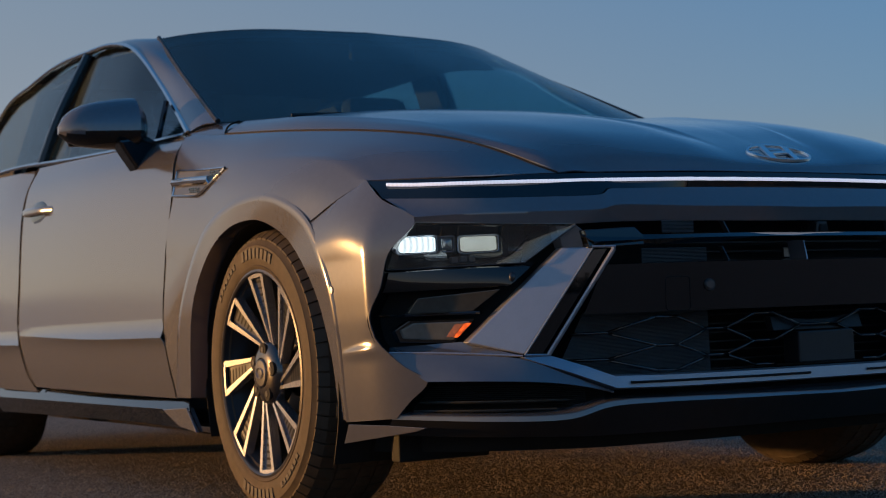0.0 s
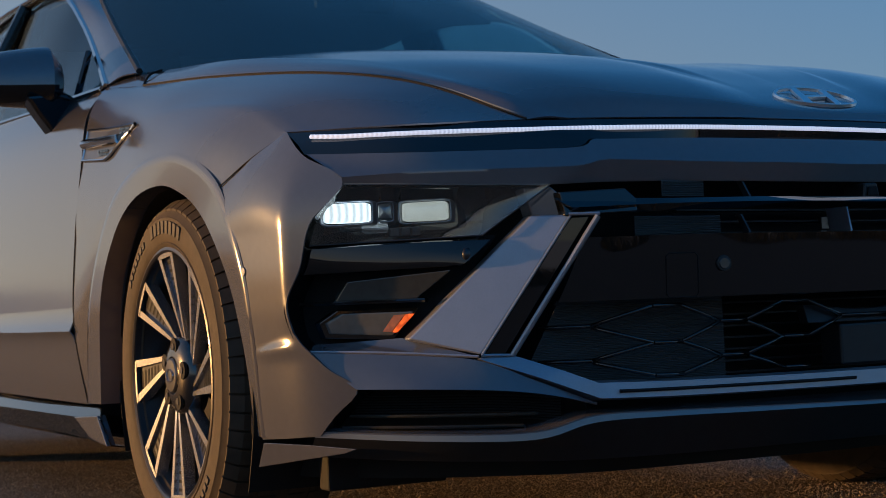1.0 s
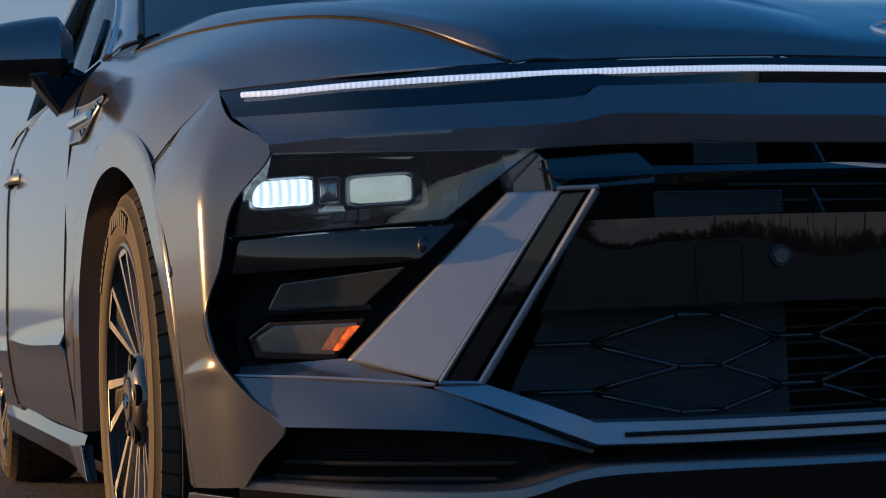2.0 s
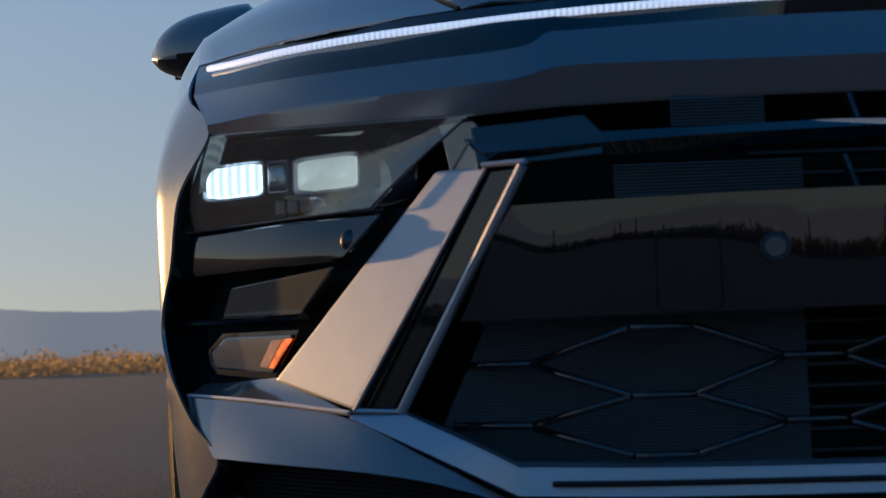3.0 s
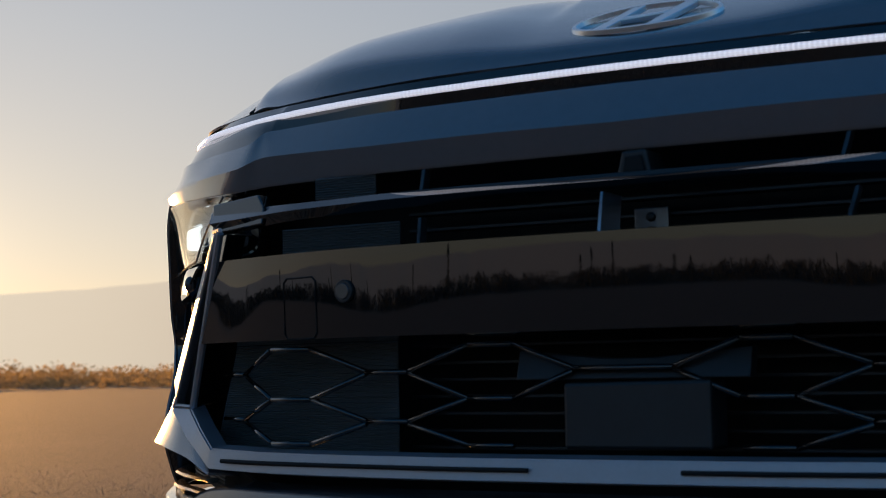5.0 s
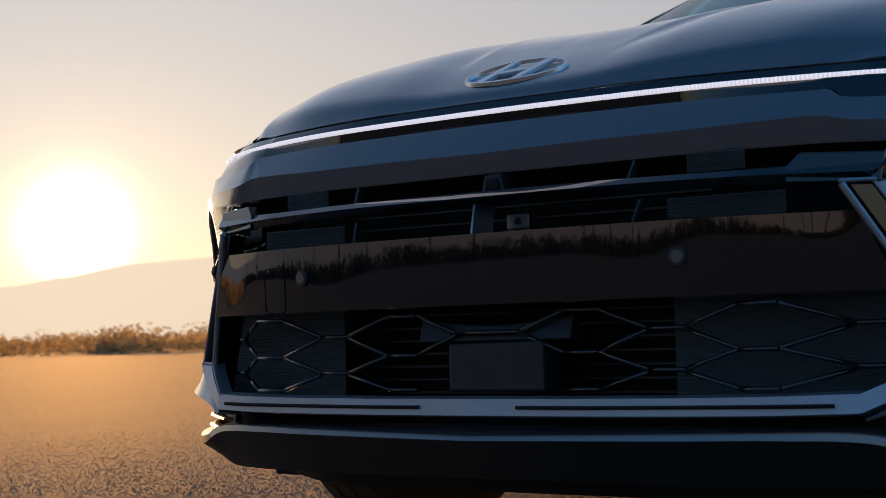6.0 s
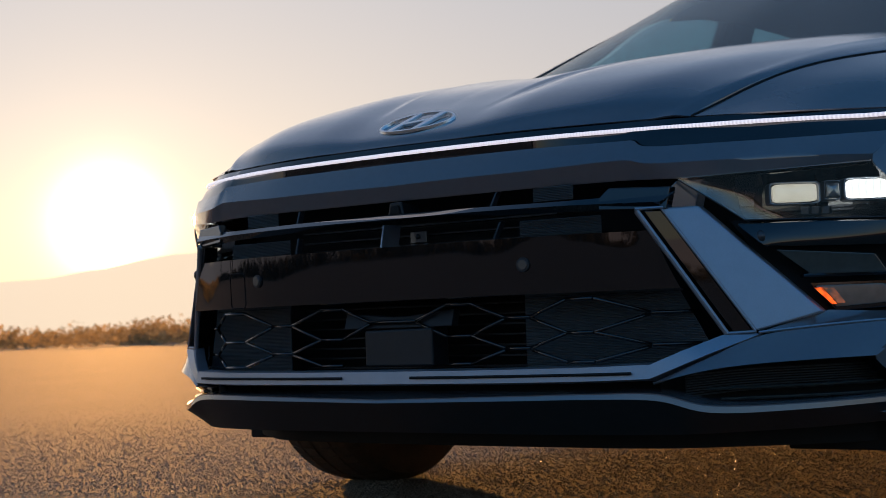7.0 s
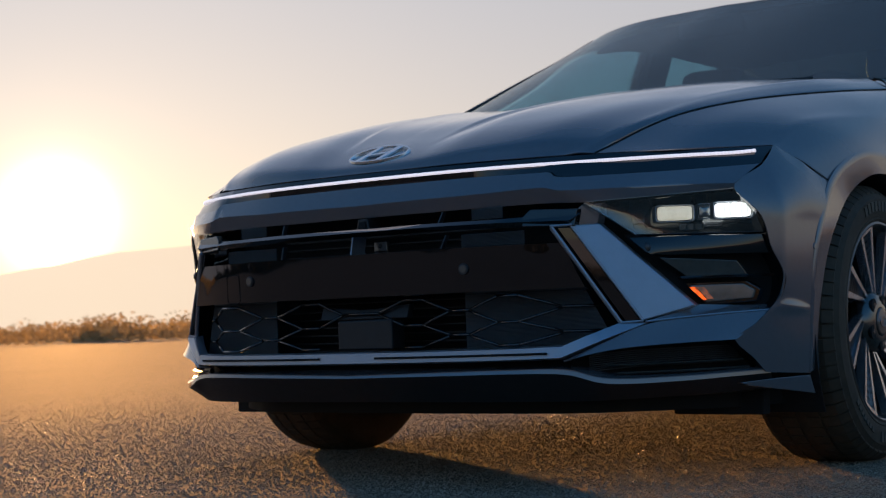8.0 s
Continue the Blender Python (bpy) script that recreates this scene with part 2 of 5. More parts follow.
def panel(name, grids, material, parent, label="", thick=0.003, core=CORE, smooth=True):
    bm = bmesh.new()
    for g in grids:
        add_grid(bm, g, smooth, core)
    return link(name, bm, material, parent, label, thick, weld=0.0004)


def tube(name, pts, r, material, parent, label="", n=40, seg=8, flat=1.0, up=V(0, 0, 1)):
    """A bar of round or flattened section along a curve."""
    line = spline(pts, n) if n else [Vector(p) for p in pts]
    rings = []
    for i, p in enumerate(line):
        d = (line[min(i + 1, len(line) - 1)] - line[max(i - 1, 0)]).normalized()
        s = d.cross(up).normalized()
        u = s.cross(d).normalized()
        rings.append([p + s * (r * flat * math.cos(2 * math.pi * k / seg)) + u * (r * math.sin(2 * math.pi * k / seg)) for k in range(seg)])
    bm = bmesh.new()
    vs = [[bm.verts.new(q) for q in ring] for ring in rings]
    for a, b in zip(vs, vs[1:]):
        for k in range(seg):
            bm.faces.new((a[k], a[(k + 1) % seg], b[(k + 1) % seg], b[k])).smooth = True
    bm.faces.new(vs[0][::-1])
    bm.faces.new(vs[-1])
    bmesh.ops.recalc_face_normals(bm, faces=bm.faces)
    return link(name, bm, material, parent, label)


def slab(name, outline, depth, material, parent, label="", bevel=0.0015, side=1, level=True):
    """A plate with the given outline (points in order), depth towards +y or a vector; level lays the outline in one plane."""
    if level:
        pts_ = [Vector(p) for p in outline]
        mid_, nor = sum(pts_, Vector()) / len(pts_), Vector()
        for p, q in zip(pts_, pts_[1:] + pts_[:1]):
            nor += (p - mid_).cross(q - mid_)
        nor.normalize()
        outline = [tuple(p - nor * (p - mid_).dot(nor)) for p in pts_]
    off = Vector(depth) if not isinstance(depth, (int, float)) else V(0, depth, 0)
    bm = bmesh.new()
    a = [bm.verts.new((side * p[0], p[1], p[2])) for p in outline]
    b = [bm.verts.new((side * (p[0] + off.x), p[1] + off.y, p[2] + off.z)) for p in outline]
    bm.faces.new(a)
    bm.faces.new(b[::-1])
    k = len(a)
    for i in range(k):
        bm.faces.new((a[i], b[i], b[(i + 1) % k], a[(i + 1) % k]))
    bmesh.ops.recalc_face_normals(bm, faces=bm.faces)
    return link(name, bm, material, parent, label, bevel=bevel)


def ball(name, centre, r, material, parent, label="", squash=(1, 1, 1), seg=20):
    bm = bmesh.new()
    bmesh.ops.create_uvsphere(bm, u_segments=seg, v_segments=seg // 2, radius=r)
    for v in bm.verts:
        v.co = V(centre[0] + v.co.x * squash[0], centre[1] + v.co.y * squash[1], centre[2] + v.co.z * squash[2])
    for f in bm.faces:
        f.smooth = True
    return link(name, bm, material, parent, label)


def box_bm(bm, x0, x1, y0, y1, z0, z1):
    r = bmesh.ops.create_cube(bm, size=1.0)
    for v in r["verts"]:
        v.co = V(x0 + (v.co.x + 0.5) * (x1 - x0), y0 + (v.co.y + 0.5) * (y1 - y0), z0 + (v.co.z + 0.5) * (z1 - z0))
    return r["verts"]


def box(name, x0, x1, y0, y1, z0, z1, material, parent, label="", bevel=0.004):
    bm = bmesh.new()
    box_bm(bm, x0, x1, y0, y1, z0, z1)
    return link(name, bm, material, parent, label, bevel=bevel)

# ---------------------------------------------------------------- ground and distance
def asphalt():
    m = bpy.data.materials.new("coarse_asphalt")
    m.use_nodes = True
    n, l = m.node_tree.nodes, m.node_tree.links
    p = n["Principled BSDF"]
    p.inputs["Roughness"].default_value, p.inputs["Specular IOR Level"].default_value = 0.92, 0.22
    tc = n.new("ShaderNodeTexCoord")
    vor, big, mid = n.new("ShaderNodeTexVoronoi"), n.new("ShaderNodeTexNoise"), n.new("ShaderNodeTexNoise")
    vor.inputs["Scale"].default_value = 270
    big.inputs["Scale"].default_value, big.inputs["Detail"].default_value = 0.7, 5
    mid.inputs["Scale"].default_value, mid.inputs["Detail"].default_value = 260, 6
    for q in (vor, big, mid):
        l.new(tc.outputs["Object"], q.inputs["Vector"])
    ramp = n.new("ShaderNodeValToRGB")
    ramp.color_ramp.elements[0].color, ramp.color_ramp.elements[1].color = (0.022, 0.019, 0.016, 1), (0.60, 0.465, 0.33, 1)
    ramp.color_ramp.elements[1].position = 0.64
    sep = n.new("ShaderNodeSeparateColor")
    l.new(vor.outputs["Color"], sep.inputs[0])
    mul = n.new("ShaderNodeMath")
    mul.operation = "MULTIPLY"
    l.new(sep.outputs[0], mul.inputs[0])
    l.new(mid.outputs[0], mul.inputs[1])
    l.new(mul.outputs[0], ramp.inputs[0])
    mix = n.new("ShaderNodeMix")
    mix.data_type, mix.blend_type = "RGBA", "MULTIPLY"
    mix.inputs[0].default_value = 0.35
    l.new(ramp.outputs[0], mix.inputs[6])
    l.new(big.outputs[0], mix.inputs[7])
    l.new(mix.outputs[2], p.inputs["Base Color"])
    bump, bump2 = n.new("ShaderNodeBump"), n.new("ShaderNodeBump")
    bump.inputs["Strength"].default_value, bump.inputs["Distance"].default_value = 0.035, 0.0016
    bump2.inputs["Strength"].default_value, bump2.inputs["Distance"].default_value = 0.03, 0.0012
    bump.invert = True
    l.new(vor.outputs["Distance"], bump.inputs["Height"])
    l.new(mid.outputs[0], bump2.inputs["Height"])
    l.new(bump2.outputs[0], bump.inputs["Normal"])
    l.new(bump.outputs[0], p.inputs["Normal"])
    return m


bm = bmesh.new()
ring = [0, 4, 12, 40, 120, 400, 1500, 4800]
vs = [[bm.verts.new((r * math.sin(a), r * math.cos(a), 0)) for a in [2 * math.pi * k / 48 for k in range(48)]] for r in ring[1:]]
c0 = bm.verts.new((0, 0, 0))
for k in range(48):
    bm.faces.new((c0, vs[0][(k + 1) % 48], vs[0][k]))
for a, b in zip(vs, vs[1:]):
    for k in range(48):
        bm.faces.new((a[k], a[(k + 1) % 48], b[(k + 1) % 48], b[k]))
bmesh.ops.recalc_face_normals(bm, faces=bm.faces)
ground = tagged(link("ground", bm, asphalt()), "coarse worn asphalt lot lit by low sun", "ground", kind="structure")

# distance haze is painted on the hills as emission
HILL = mat("haze_glow_hill", (0.20, 0.17, 0.16), 0.95, 0, 0, 0.15, 0.004, emit=(0.30, 0.222, 0.19), power=0.85)
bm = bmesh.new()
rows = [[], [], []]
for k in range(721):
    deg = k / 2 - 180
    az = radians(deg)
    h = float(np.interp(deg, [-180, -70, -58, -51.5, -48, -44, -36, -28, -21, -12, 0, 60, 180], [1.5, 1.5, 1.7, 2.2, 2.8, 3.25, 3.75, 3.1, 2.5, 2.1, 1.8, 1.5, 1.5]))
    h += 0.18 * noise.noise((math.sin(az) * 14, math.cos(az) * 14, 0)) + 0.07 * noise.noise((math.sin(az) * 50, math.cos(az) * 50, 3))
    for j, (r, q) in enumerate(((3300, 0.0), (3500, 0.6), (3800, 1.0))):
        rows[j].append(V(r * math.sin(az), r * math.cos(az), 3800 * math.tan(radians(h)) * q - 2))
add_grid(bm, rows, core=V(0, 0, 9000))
# the painted haze glows warmer and brighter towards the sun
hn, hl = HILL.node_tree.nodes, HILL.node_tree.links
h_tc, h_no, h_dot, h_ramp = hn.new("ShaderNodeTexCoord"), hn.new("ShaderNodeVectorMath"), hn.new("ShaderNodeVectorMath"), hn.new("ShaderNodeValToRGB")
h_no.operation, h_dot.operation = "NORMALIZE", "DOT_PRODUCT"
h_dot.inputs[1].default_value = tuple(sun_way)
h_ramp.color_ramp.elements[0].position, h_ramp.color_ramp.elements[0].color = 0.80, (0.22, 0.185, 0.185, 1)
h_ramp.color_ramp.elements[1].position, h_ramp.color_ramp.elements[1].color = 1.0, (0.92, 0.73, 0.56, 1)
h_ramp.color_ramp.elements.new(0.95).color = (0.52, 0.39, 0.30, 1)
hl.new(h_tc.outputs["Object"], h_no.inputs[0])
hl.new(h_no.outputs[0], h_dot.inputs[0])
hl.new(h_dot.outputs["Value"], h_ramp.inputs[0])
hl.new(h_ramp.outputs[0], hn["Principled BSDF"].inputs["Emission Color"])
hills = tagged(link("distant_hills", bm, HILL), "low desert hills along the horizon with haze painted as glow", "hills", kind="structure")


def leaf_material():
    m = bpy.data.materials.new("dry_scrub")
    m.use_nodes = True
    n, l = m.node_tree.nodes, m.node_tree.links
    p, tr, mix, geo, ramp_ = n["Principled BSDF"], n.new("ShaderNodeBsdfTranslucent"), n.new("ShaderNodeMixShader"), n.new("ShaderNodeNewGeometry"), n.new("ShaderNodeValToRGB")
    ramp_.color_ramp.elements[0].color, ramp_.color_ramp.elements[1].color = (0.27, 0.19, 0.09, 1), (0.60, 0.44, 0.22, 1)
    l.new(geo.outputs["Random Per Island"], ramp_.inputs[0])
    l.new(ramp_.outputs[0], p.inputs["Base Color"])
    l.new(ramp_.outputs[0], tr.inputs[0])
    p.inputs["Roughness"].default_value = 0.9
    mix.inputs[0].default_value = 0.68
    l.new(p.outputs[0], mix.inputs[1])
    l.new(tr.outputs[0], mix.inputs[2])
    l.new(mix.outputs[0], n["Material Output"].inputs[0])
    return m


rng = random.Random(4)
verts, faces = [], []
for i in range(2900):
    az = rng.uniform(-1.75, 1.75)
    d = 62 + 70 * rng.random() ** 0.8
    w, h = rng.uniform(1.4, 3.6), rng.uniform(0.8, 1.5) * (1.05 + 0.5 * noise.noise((math.sin(az) * 30, math.cos(az) * 30, 0)))
    cx, cy = d * math.sin(az), d * math.cos(az)
    for j in range(110):
        a, u = rng.uniform(0, 2 * math.pi), rng.random()
        px, py, pz = cx + w * 0.5 * math.cos(a) * math.sqrt(u), cy + w * 0.5 * math.sin(a) * math.sqrt(u), h * 0.85 * rng.random() ** 0.9 * math.sqrt(1 - 0.9 * u)
        s = rng.uniform(0.07, 0.15)
        k = len(verts)
        t = Vector((rng.uniform(-1, 1), rng.uniform(-1, 1), rng.uniform(0.2, 1.4))).normalized() * s * 1.2
        q = Vector((rng.uniform(-1, 1), rng.uniform(-1, 1), 0)).normalized() * s * 0.9
        p = V(px, py, max(0.02, pz))
        verts += [p - q, p + q, p + t]
        faces.append((k, k + 1, k + 2))
me = bpy.data.meshes.new("scrub")
me.from_pydata([tuple(v) for v in verts], [], faces)
me.materials.append(leaf_material())
scrub = tagged(new("desert_scrub", me), "dry golden desert scrub beyond the asphalt edge", "bushes", kind="stuff")

# low dark woods on the far side of the lot, with a few tall pointed crowns
rng = random.Random(11)
verts, faces = [], []
for i in range(900):
    az = rng.uniform(1.75, 2 * math.pi - 1.75)
    d = 120 + 60 * rng.random()
    tall = rng.random() < 0.06
    w, h = (rng.uniform(0.8, 1.6), rng.uniform(2.6, 4.6)) if tall else (rng.uniform(3.0, 7.0), rng.uniform(0.9, 1.9))
    cx, cy = d * math.sin(az), d * math.cos(az)
    for j in range(120):
        u, a = rng.random(), rng.uniform(0, 2 * math.pi)
        r = 0.5 * w * rng.random() ** 0.5 * ((1 - u) if tall else math.sqrt(1 - 0.85 * u * u))
        p, m = V(cx + r * math.cos(a), cy + r * math.sin(a), h * u), rng.uniform(0.14, 0.32)
        t = Vector((rng.uniform(-1, 1), rng.uniform(-1, 1), rng.uniform(0.1, 1.2))).normalized() * m
        q = Vector((rng.uniform(-1, 1), rng.uniform(-1, 1), 0.2)).normalized() * m
        k = len(verts)
        verts += [p - q, p + q, p + t]
        faces.append((k, k + 1, k + 2))
me = bpy.data.meshes.new("far_woods")
me.from_pydata([tuple(v) for v in verts], [], faces)
me.materials.append(mat("dark_foliage", (0.035, 0.038, 0.022), 0.9, 0, 0, 0.5, 0.6))
tagged(new("far_woods", me), "low dark woods across the asphalt lot", "trees", kind="stuff")

# loose grit and the proud stones of the worn asphalt, round the car
rng = np.random.RandomState(7)
count = 290000
pos = np.stack([rng.normal(-0.2, 1.9, count), rng.normal(-0.5, 1.8, count)], 1)
rad = rng.uniform(0.0010, 0.0027, count) * (1 + (rng.rand(count) > 0.97) * 0.7)
pts = np.zeros((count, 6, 3))
for k, (dx, dy, dz) in enumerate(((1, 0, 0), (-0.5, 0.87, 0), (-0.5, -0.87, 0), (0.5, 0.3, 0.8), (-0.4, 0.35, 0.9), (0.0, -0.5, 0.75))):
    c, s_ = np.cos(pos[:, 0] * 9000 % 6.28), np.sin(pos[:, 0] * 9000 % 6.28)
    j = rng.uniform(0.75, 1.25, count)
    pts[:, k, 0] = pos[:, 0] + rad * j * (dx * c - dy * s_)
    pts[:, k, 1] = pos[:, 1] + rad * j * (dx * s_ + dy * c)
    pts[:, k, 2] = rad * (dz * j - 0.12)
tri = np.array([(0, 1, 4), (0, 4, 3), (1, 2, 5), (1, 5, 4), (2, 0, 3), (2, 3, 5), (3, 4, 5)])
fc = (np.arange(count)[:, None, None] * 6 + tri[None]).reshape(-1, 3)
me = bpy.data.meshes.new("asphalt_grit")
me.from_pydata(pts.reshape(-1, 3).tolist(), [], fc.tolist())
GRIT = mat("grit_stone", (0.36, 0.295, 0.225), 0.30, 0, 0, 0.6, 60.0)
me.materials.append(GRIT)
grit = tagged(new("asphalt_grit", me), "loose grit and proud stones on worn asphalt", "grit", kind="stuff")

# ---------------------------------------------------------------- the car
car = tagged(new("car"), "grey metallic four-door sedan parked on asphalt with its front lights on", "car")
ALL = (1, -1)


def empty(name, parent):
    e = new(name)
    e.parent = parent
    return e


def whole(rows):
    """A grid over both halves from its +x half."""
    return [list(reversed([V(-p.x, p.y, p.z) for p in r])) + r[1:] for r in rows]


# lines of the body, on the +x side
SEAM = [(0.553, -0.761, 0.7235), (0.632, -0.550, 0.811), (0.713, -0.326, 0.862), (0.785, 0.02, 0.908), (0.813, 0.377, 0.947)]
HOOD = [
    [(0, -0.868, 0.721), (0.12, -0.864, 0.721), (0.24, -0.855, 0.722), (0.38, -0.826, 0.7225), (0.49, -0.789, 0.7235), SEAM[0]],
    [(0, -0.838, 0.748), (0.12, -0.835, 0.750), (0.245, -0.826, 0.759), (0.40, -0.790, 0.766), (0.548, -0.715, 0.766), (0.578, -0.705, 0.7495)],
    [(0, -0.72, 0.801), (0.13, -0.715, 0.805), (0.26, -0.705, 0.819), (0.44, -0.660, 0.823), (0.583, -0.590, 0.814), SEAM[1]],
    [(0, -0.50, 0.868), (0.15, -0.50, 0.872), (0.29, -0.49, 0.884), (0.48, -0.435, 0.882), (0.637, -0.345, 0.884), SEAM[2]],
    [(0, -0.12, 0.934), (0.17, -0.12, 0.940), (0.33, -0.11, 0.954), (0.54, -0.08, 0.953), (0.728, 0.0, 0.942), SEAM[3]],
    [(0, 0.26, 0.982), (0.19, 0.27, 0.988), (0.37, 0.30, 0.995), (0.58, 0.335, 0.992), (0.758, 0.365, 0.982), SEAM[4]],
]
hood_top = surface([r[:5] for r in HOOD], 72, 48)
hood_edge = surface([[r[4], tuple(0.5 * (a + b) + (0.0035 if i == 2 else 0.0) for i, (a, b) in enumerate(zip(r[4], r[5]))), r[5]] for r in HOOD], 14, 48)
hood = [a + b[1:] for a, b in zip(hood_top, hood_edge)]
for row in hood:
    for p in row:
        # a raised middle field between two soft ridges that open towards the windshield
        edge = 0.135 + 0.22 * (p.y + 0.74)
        k = min(1.0, max(0.0, (edge + 0.016 - p.x) / 0.026))
        f = min(1.0, max(0.0, (p.y + 0.80) / 0.22))
        p.z += 0.0065 * k * k * (3 - 2 * k) * f * f * (3 - 2 * f)
for row in hood:
    row[-1].x -= 0.004
    row[-2].x -= 0.002
panel("hood", [whole(hood)], PAINT, car)

FENDER_TOP = knots(SEAM + [(0.835, 0.581, 0.972)], 40)
FENDER_FOOT = knots([(0.8920, -0.3015, 0.6625), (0.903, -0.20, 0.720), (0.910, -0.06, 0.748), (0.917, 0.13, 0.735), (0.922, 0.30, 0.665), (0.926, 0.541, 0.63)], 40)
FENDER_NOSE = knots([(0.553, -0.761, 0.7235), (0.70, -0.655, 0.727), (0.832, -0.459, 0.7365)], 12) + knots([(0.832, -0.459, 0.7365), (0.8655, -0.3845, 0.7025), (0.8920, -0.3015, 0.6625)], 12)[1:]


def fender_grid():
    """Convex sweep from the hood seam to the arch, led into the nose edge."""
    grid = []
    for j in range(25):
        v = j / 24
        row = []
        for i in range(41):
            u = i / 40
            a, e = FENDER_TOP[i], FENDER_FOOT[i]
            c = V(e.x - 0.010 + 0.015 * u ** 3 - 0.06 * (1 - u) ** 2, 0.5 * (a.y + e.y) - 0.075 * u ** 3, a.z - 0.036 - 0.03 * u)
            row.append((1 - v) ** 2 * a + 2 * v * (1 - v) * c + v * v * e)
        grid.append(row)
    gap = [FENDER_NOSE[j] - grid[j][0] for j in range(25)]
    for j in range(25):
        for i in range(41):
            grid[j][i] = grid[j][i] + gap[j] * (1 - i / 40) ** 3
    return grid


FENDER_GRID = fender_grid()
FENDER_TAIL = [[(0.926, 0.541, 0.63), (0.930, 0.561, 0.44), (0.914, 0.521, 0.27)], [(0.922, 0.30, 0.665), (0.922, 0.455, 0.49), (0.915, 0.515, 0.27)]]
# side of the bumper from the light band down to the lip; a sharp wedge runs round at headlamp foot height
SIDE_TOP = [
    [(0.828, -0.456, 0.739), (0.864, -0.385, 0.706), (0.895, -0.303, 0.666)],
    [(0.820, -0.530, 0.690), (0.872, -0.440, 0.662), (0.904, -0.328, 0.625)],
    [(0.806, -0.612, 0.640), (0.874, -0.478, 0.612), (0.905, -0.352, 0.590)],
    [(0.824, -0.567, 0.575), (0.880, -0.485, 0.558), (0.902, -0.385, 0.540)],
    [(0.840, -0.548, 0.505), (0.884, -0.478, 0.492), (0.900, -0.397, 0.482)],
    [(0.846, -0.522, 0.450), (0.884, -0.470, 0.440), (0.897, -0.403, 0.430)],
    [(0.845, -0.530, 0.405), (0.880, -0.475, 0.393), (0.890, -0.406, 0.380)],
]
SIDE_WEDGE = [
    list(SIDE_TOP[-1]),
    [(0.842, -0.545, 0.385), (0.876, -0.500, 0.380), (0.890, -0.406, 0.372)],
]
SIDE_LOW = [
    list(SIDE_WEDGE[-1]),
    [(0.822, -0.590, 0.345), (0.870, -0.505, 0.342), (0.884, -0.408, 0.338)],
    [(0.803, -0.632, 0.313), (0.864, -0.510, 0.305), (0.880, -0.408, 0.300)],
    [(0.826, -0.592, 0.272), (0.862, -0.490, 0.265), (0.876, -0.405, 0.262)],
    [(0.846, -0.560, 0.240), (0.864, -0.470, 0.234), (0.872, -0.402, 0.230)],
]


SIDE_PLAN_LOW = np.polyfit(np.array([-0.64, -0.60, -0.56, -0.51, -0.45, -0.40, -0.35, -0.30]) + 0.47, [0.806, 0.8315, 0.8535, 0.8705, 0.8800, 0.8872, 0.8955, 0.9030], 5)
SIDE_PLAN_TOP = np.polyfit(np.array([-0.64, -0.60, -0.55, -0.50, -0.45, -0.40, -0.35, -0.30]) + 0.47, [0.805, 0.828, 0.855, 0.877, 0.891, 0.8995, 0.904, 0.905], 4)


for rows in (SIDE_TOP, SIDE_WEDGE, SIDE_LOW):
    for i, r in enumerate(rows):
        rows[i] = r[:-1] + [(r[-1][0], r[-1][1] + (0.014 if r[-1][2] > 0.6 else 0.007), r[-1][2])]


def ease(q):
    q = min(1.0, max(0.0, q))
    return q * q * (3 - 2 * q)


def side_bare(y, z):
    """Half width of the bumper's side: one bent profile that leans in towards the top and foot."""
    mid = 0.9005 - 0.126 * (-0.30 - y)
    low, top = np.polyval(SIDE_PLAN_LOW, y + 0.47), np.polyval(SIDE_PLAN_TOP, y + 0.47)
    k, j = ease((z - 0.565) / 0.13), ease((0.45 - z) / 0.075)
    # the upper half leans in towards the lamp
    q = max(0.0, (-0.512 - y) / 0.026)
    lean = 0.0150 * (q * q / 2 if q < 1 else q - 0.5) * ease((z - 0.40) / 0.07) * ease((0.735 - z) / 0.08) * (1 - 0.8 * k)
    g = (1 - k - j) * mid + k * top + j * low - lean
    h = np.mean(np.interp(z + np.linspace(-0.022, 0.022, 9), [0.20, 0.23, 0.27, 0.30, 0.35, 0.38, 0.43, 0.50, 0.60, 0.63, 0.66, 0.70, 0.737, 0.76], [-0.023, -0.019, -0.0145, -0.0115, -0.0075, -0.0055, -0.0026, 0, 0.0020, -0.0045, -0.0145, -0.034, -0.058, -0.074]))
    return float(g + h)


def side_x(y, z):
    """The same, drawn flush with the fender along their common seam."""
    if y < -0.46 or z < 0.58:
        return side_bare(y, z)
    ze, xe = np.interp(y, [-0.459, -0.3845, -0.3015], [0.7365, 0.7025, 0.6625]), np.interp(y, [-0.459, -0.3845, -0.3015], [0.832, 0.8655, 0.892])
    return side_bare(y, z) + ease(1 + (z - ze) / 0.05) * float(xe + 0.0004 - side_bare(y, ze))


for rows in (SIDE_TOP, SIDE_WEDGE, SIDE_LOW):
    for i, r in enumerate(rows):
        rows[i] = [(side_x(y, z), y, z) for x, y, z in r]


def side_skin(rows, nu, nv, crest=0.0):
    gr = surface(rows, nu, nv)
    for j, row in enumerate(gr):
        for i, p in enumerate(row):
            p.x = side_x(p.y, p.z) + crest(i / nu, j / nv)
    return gr


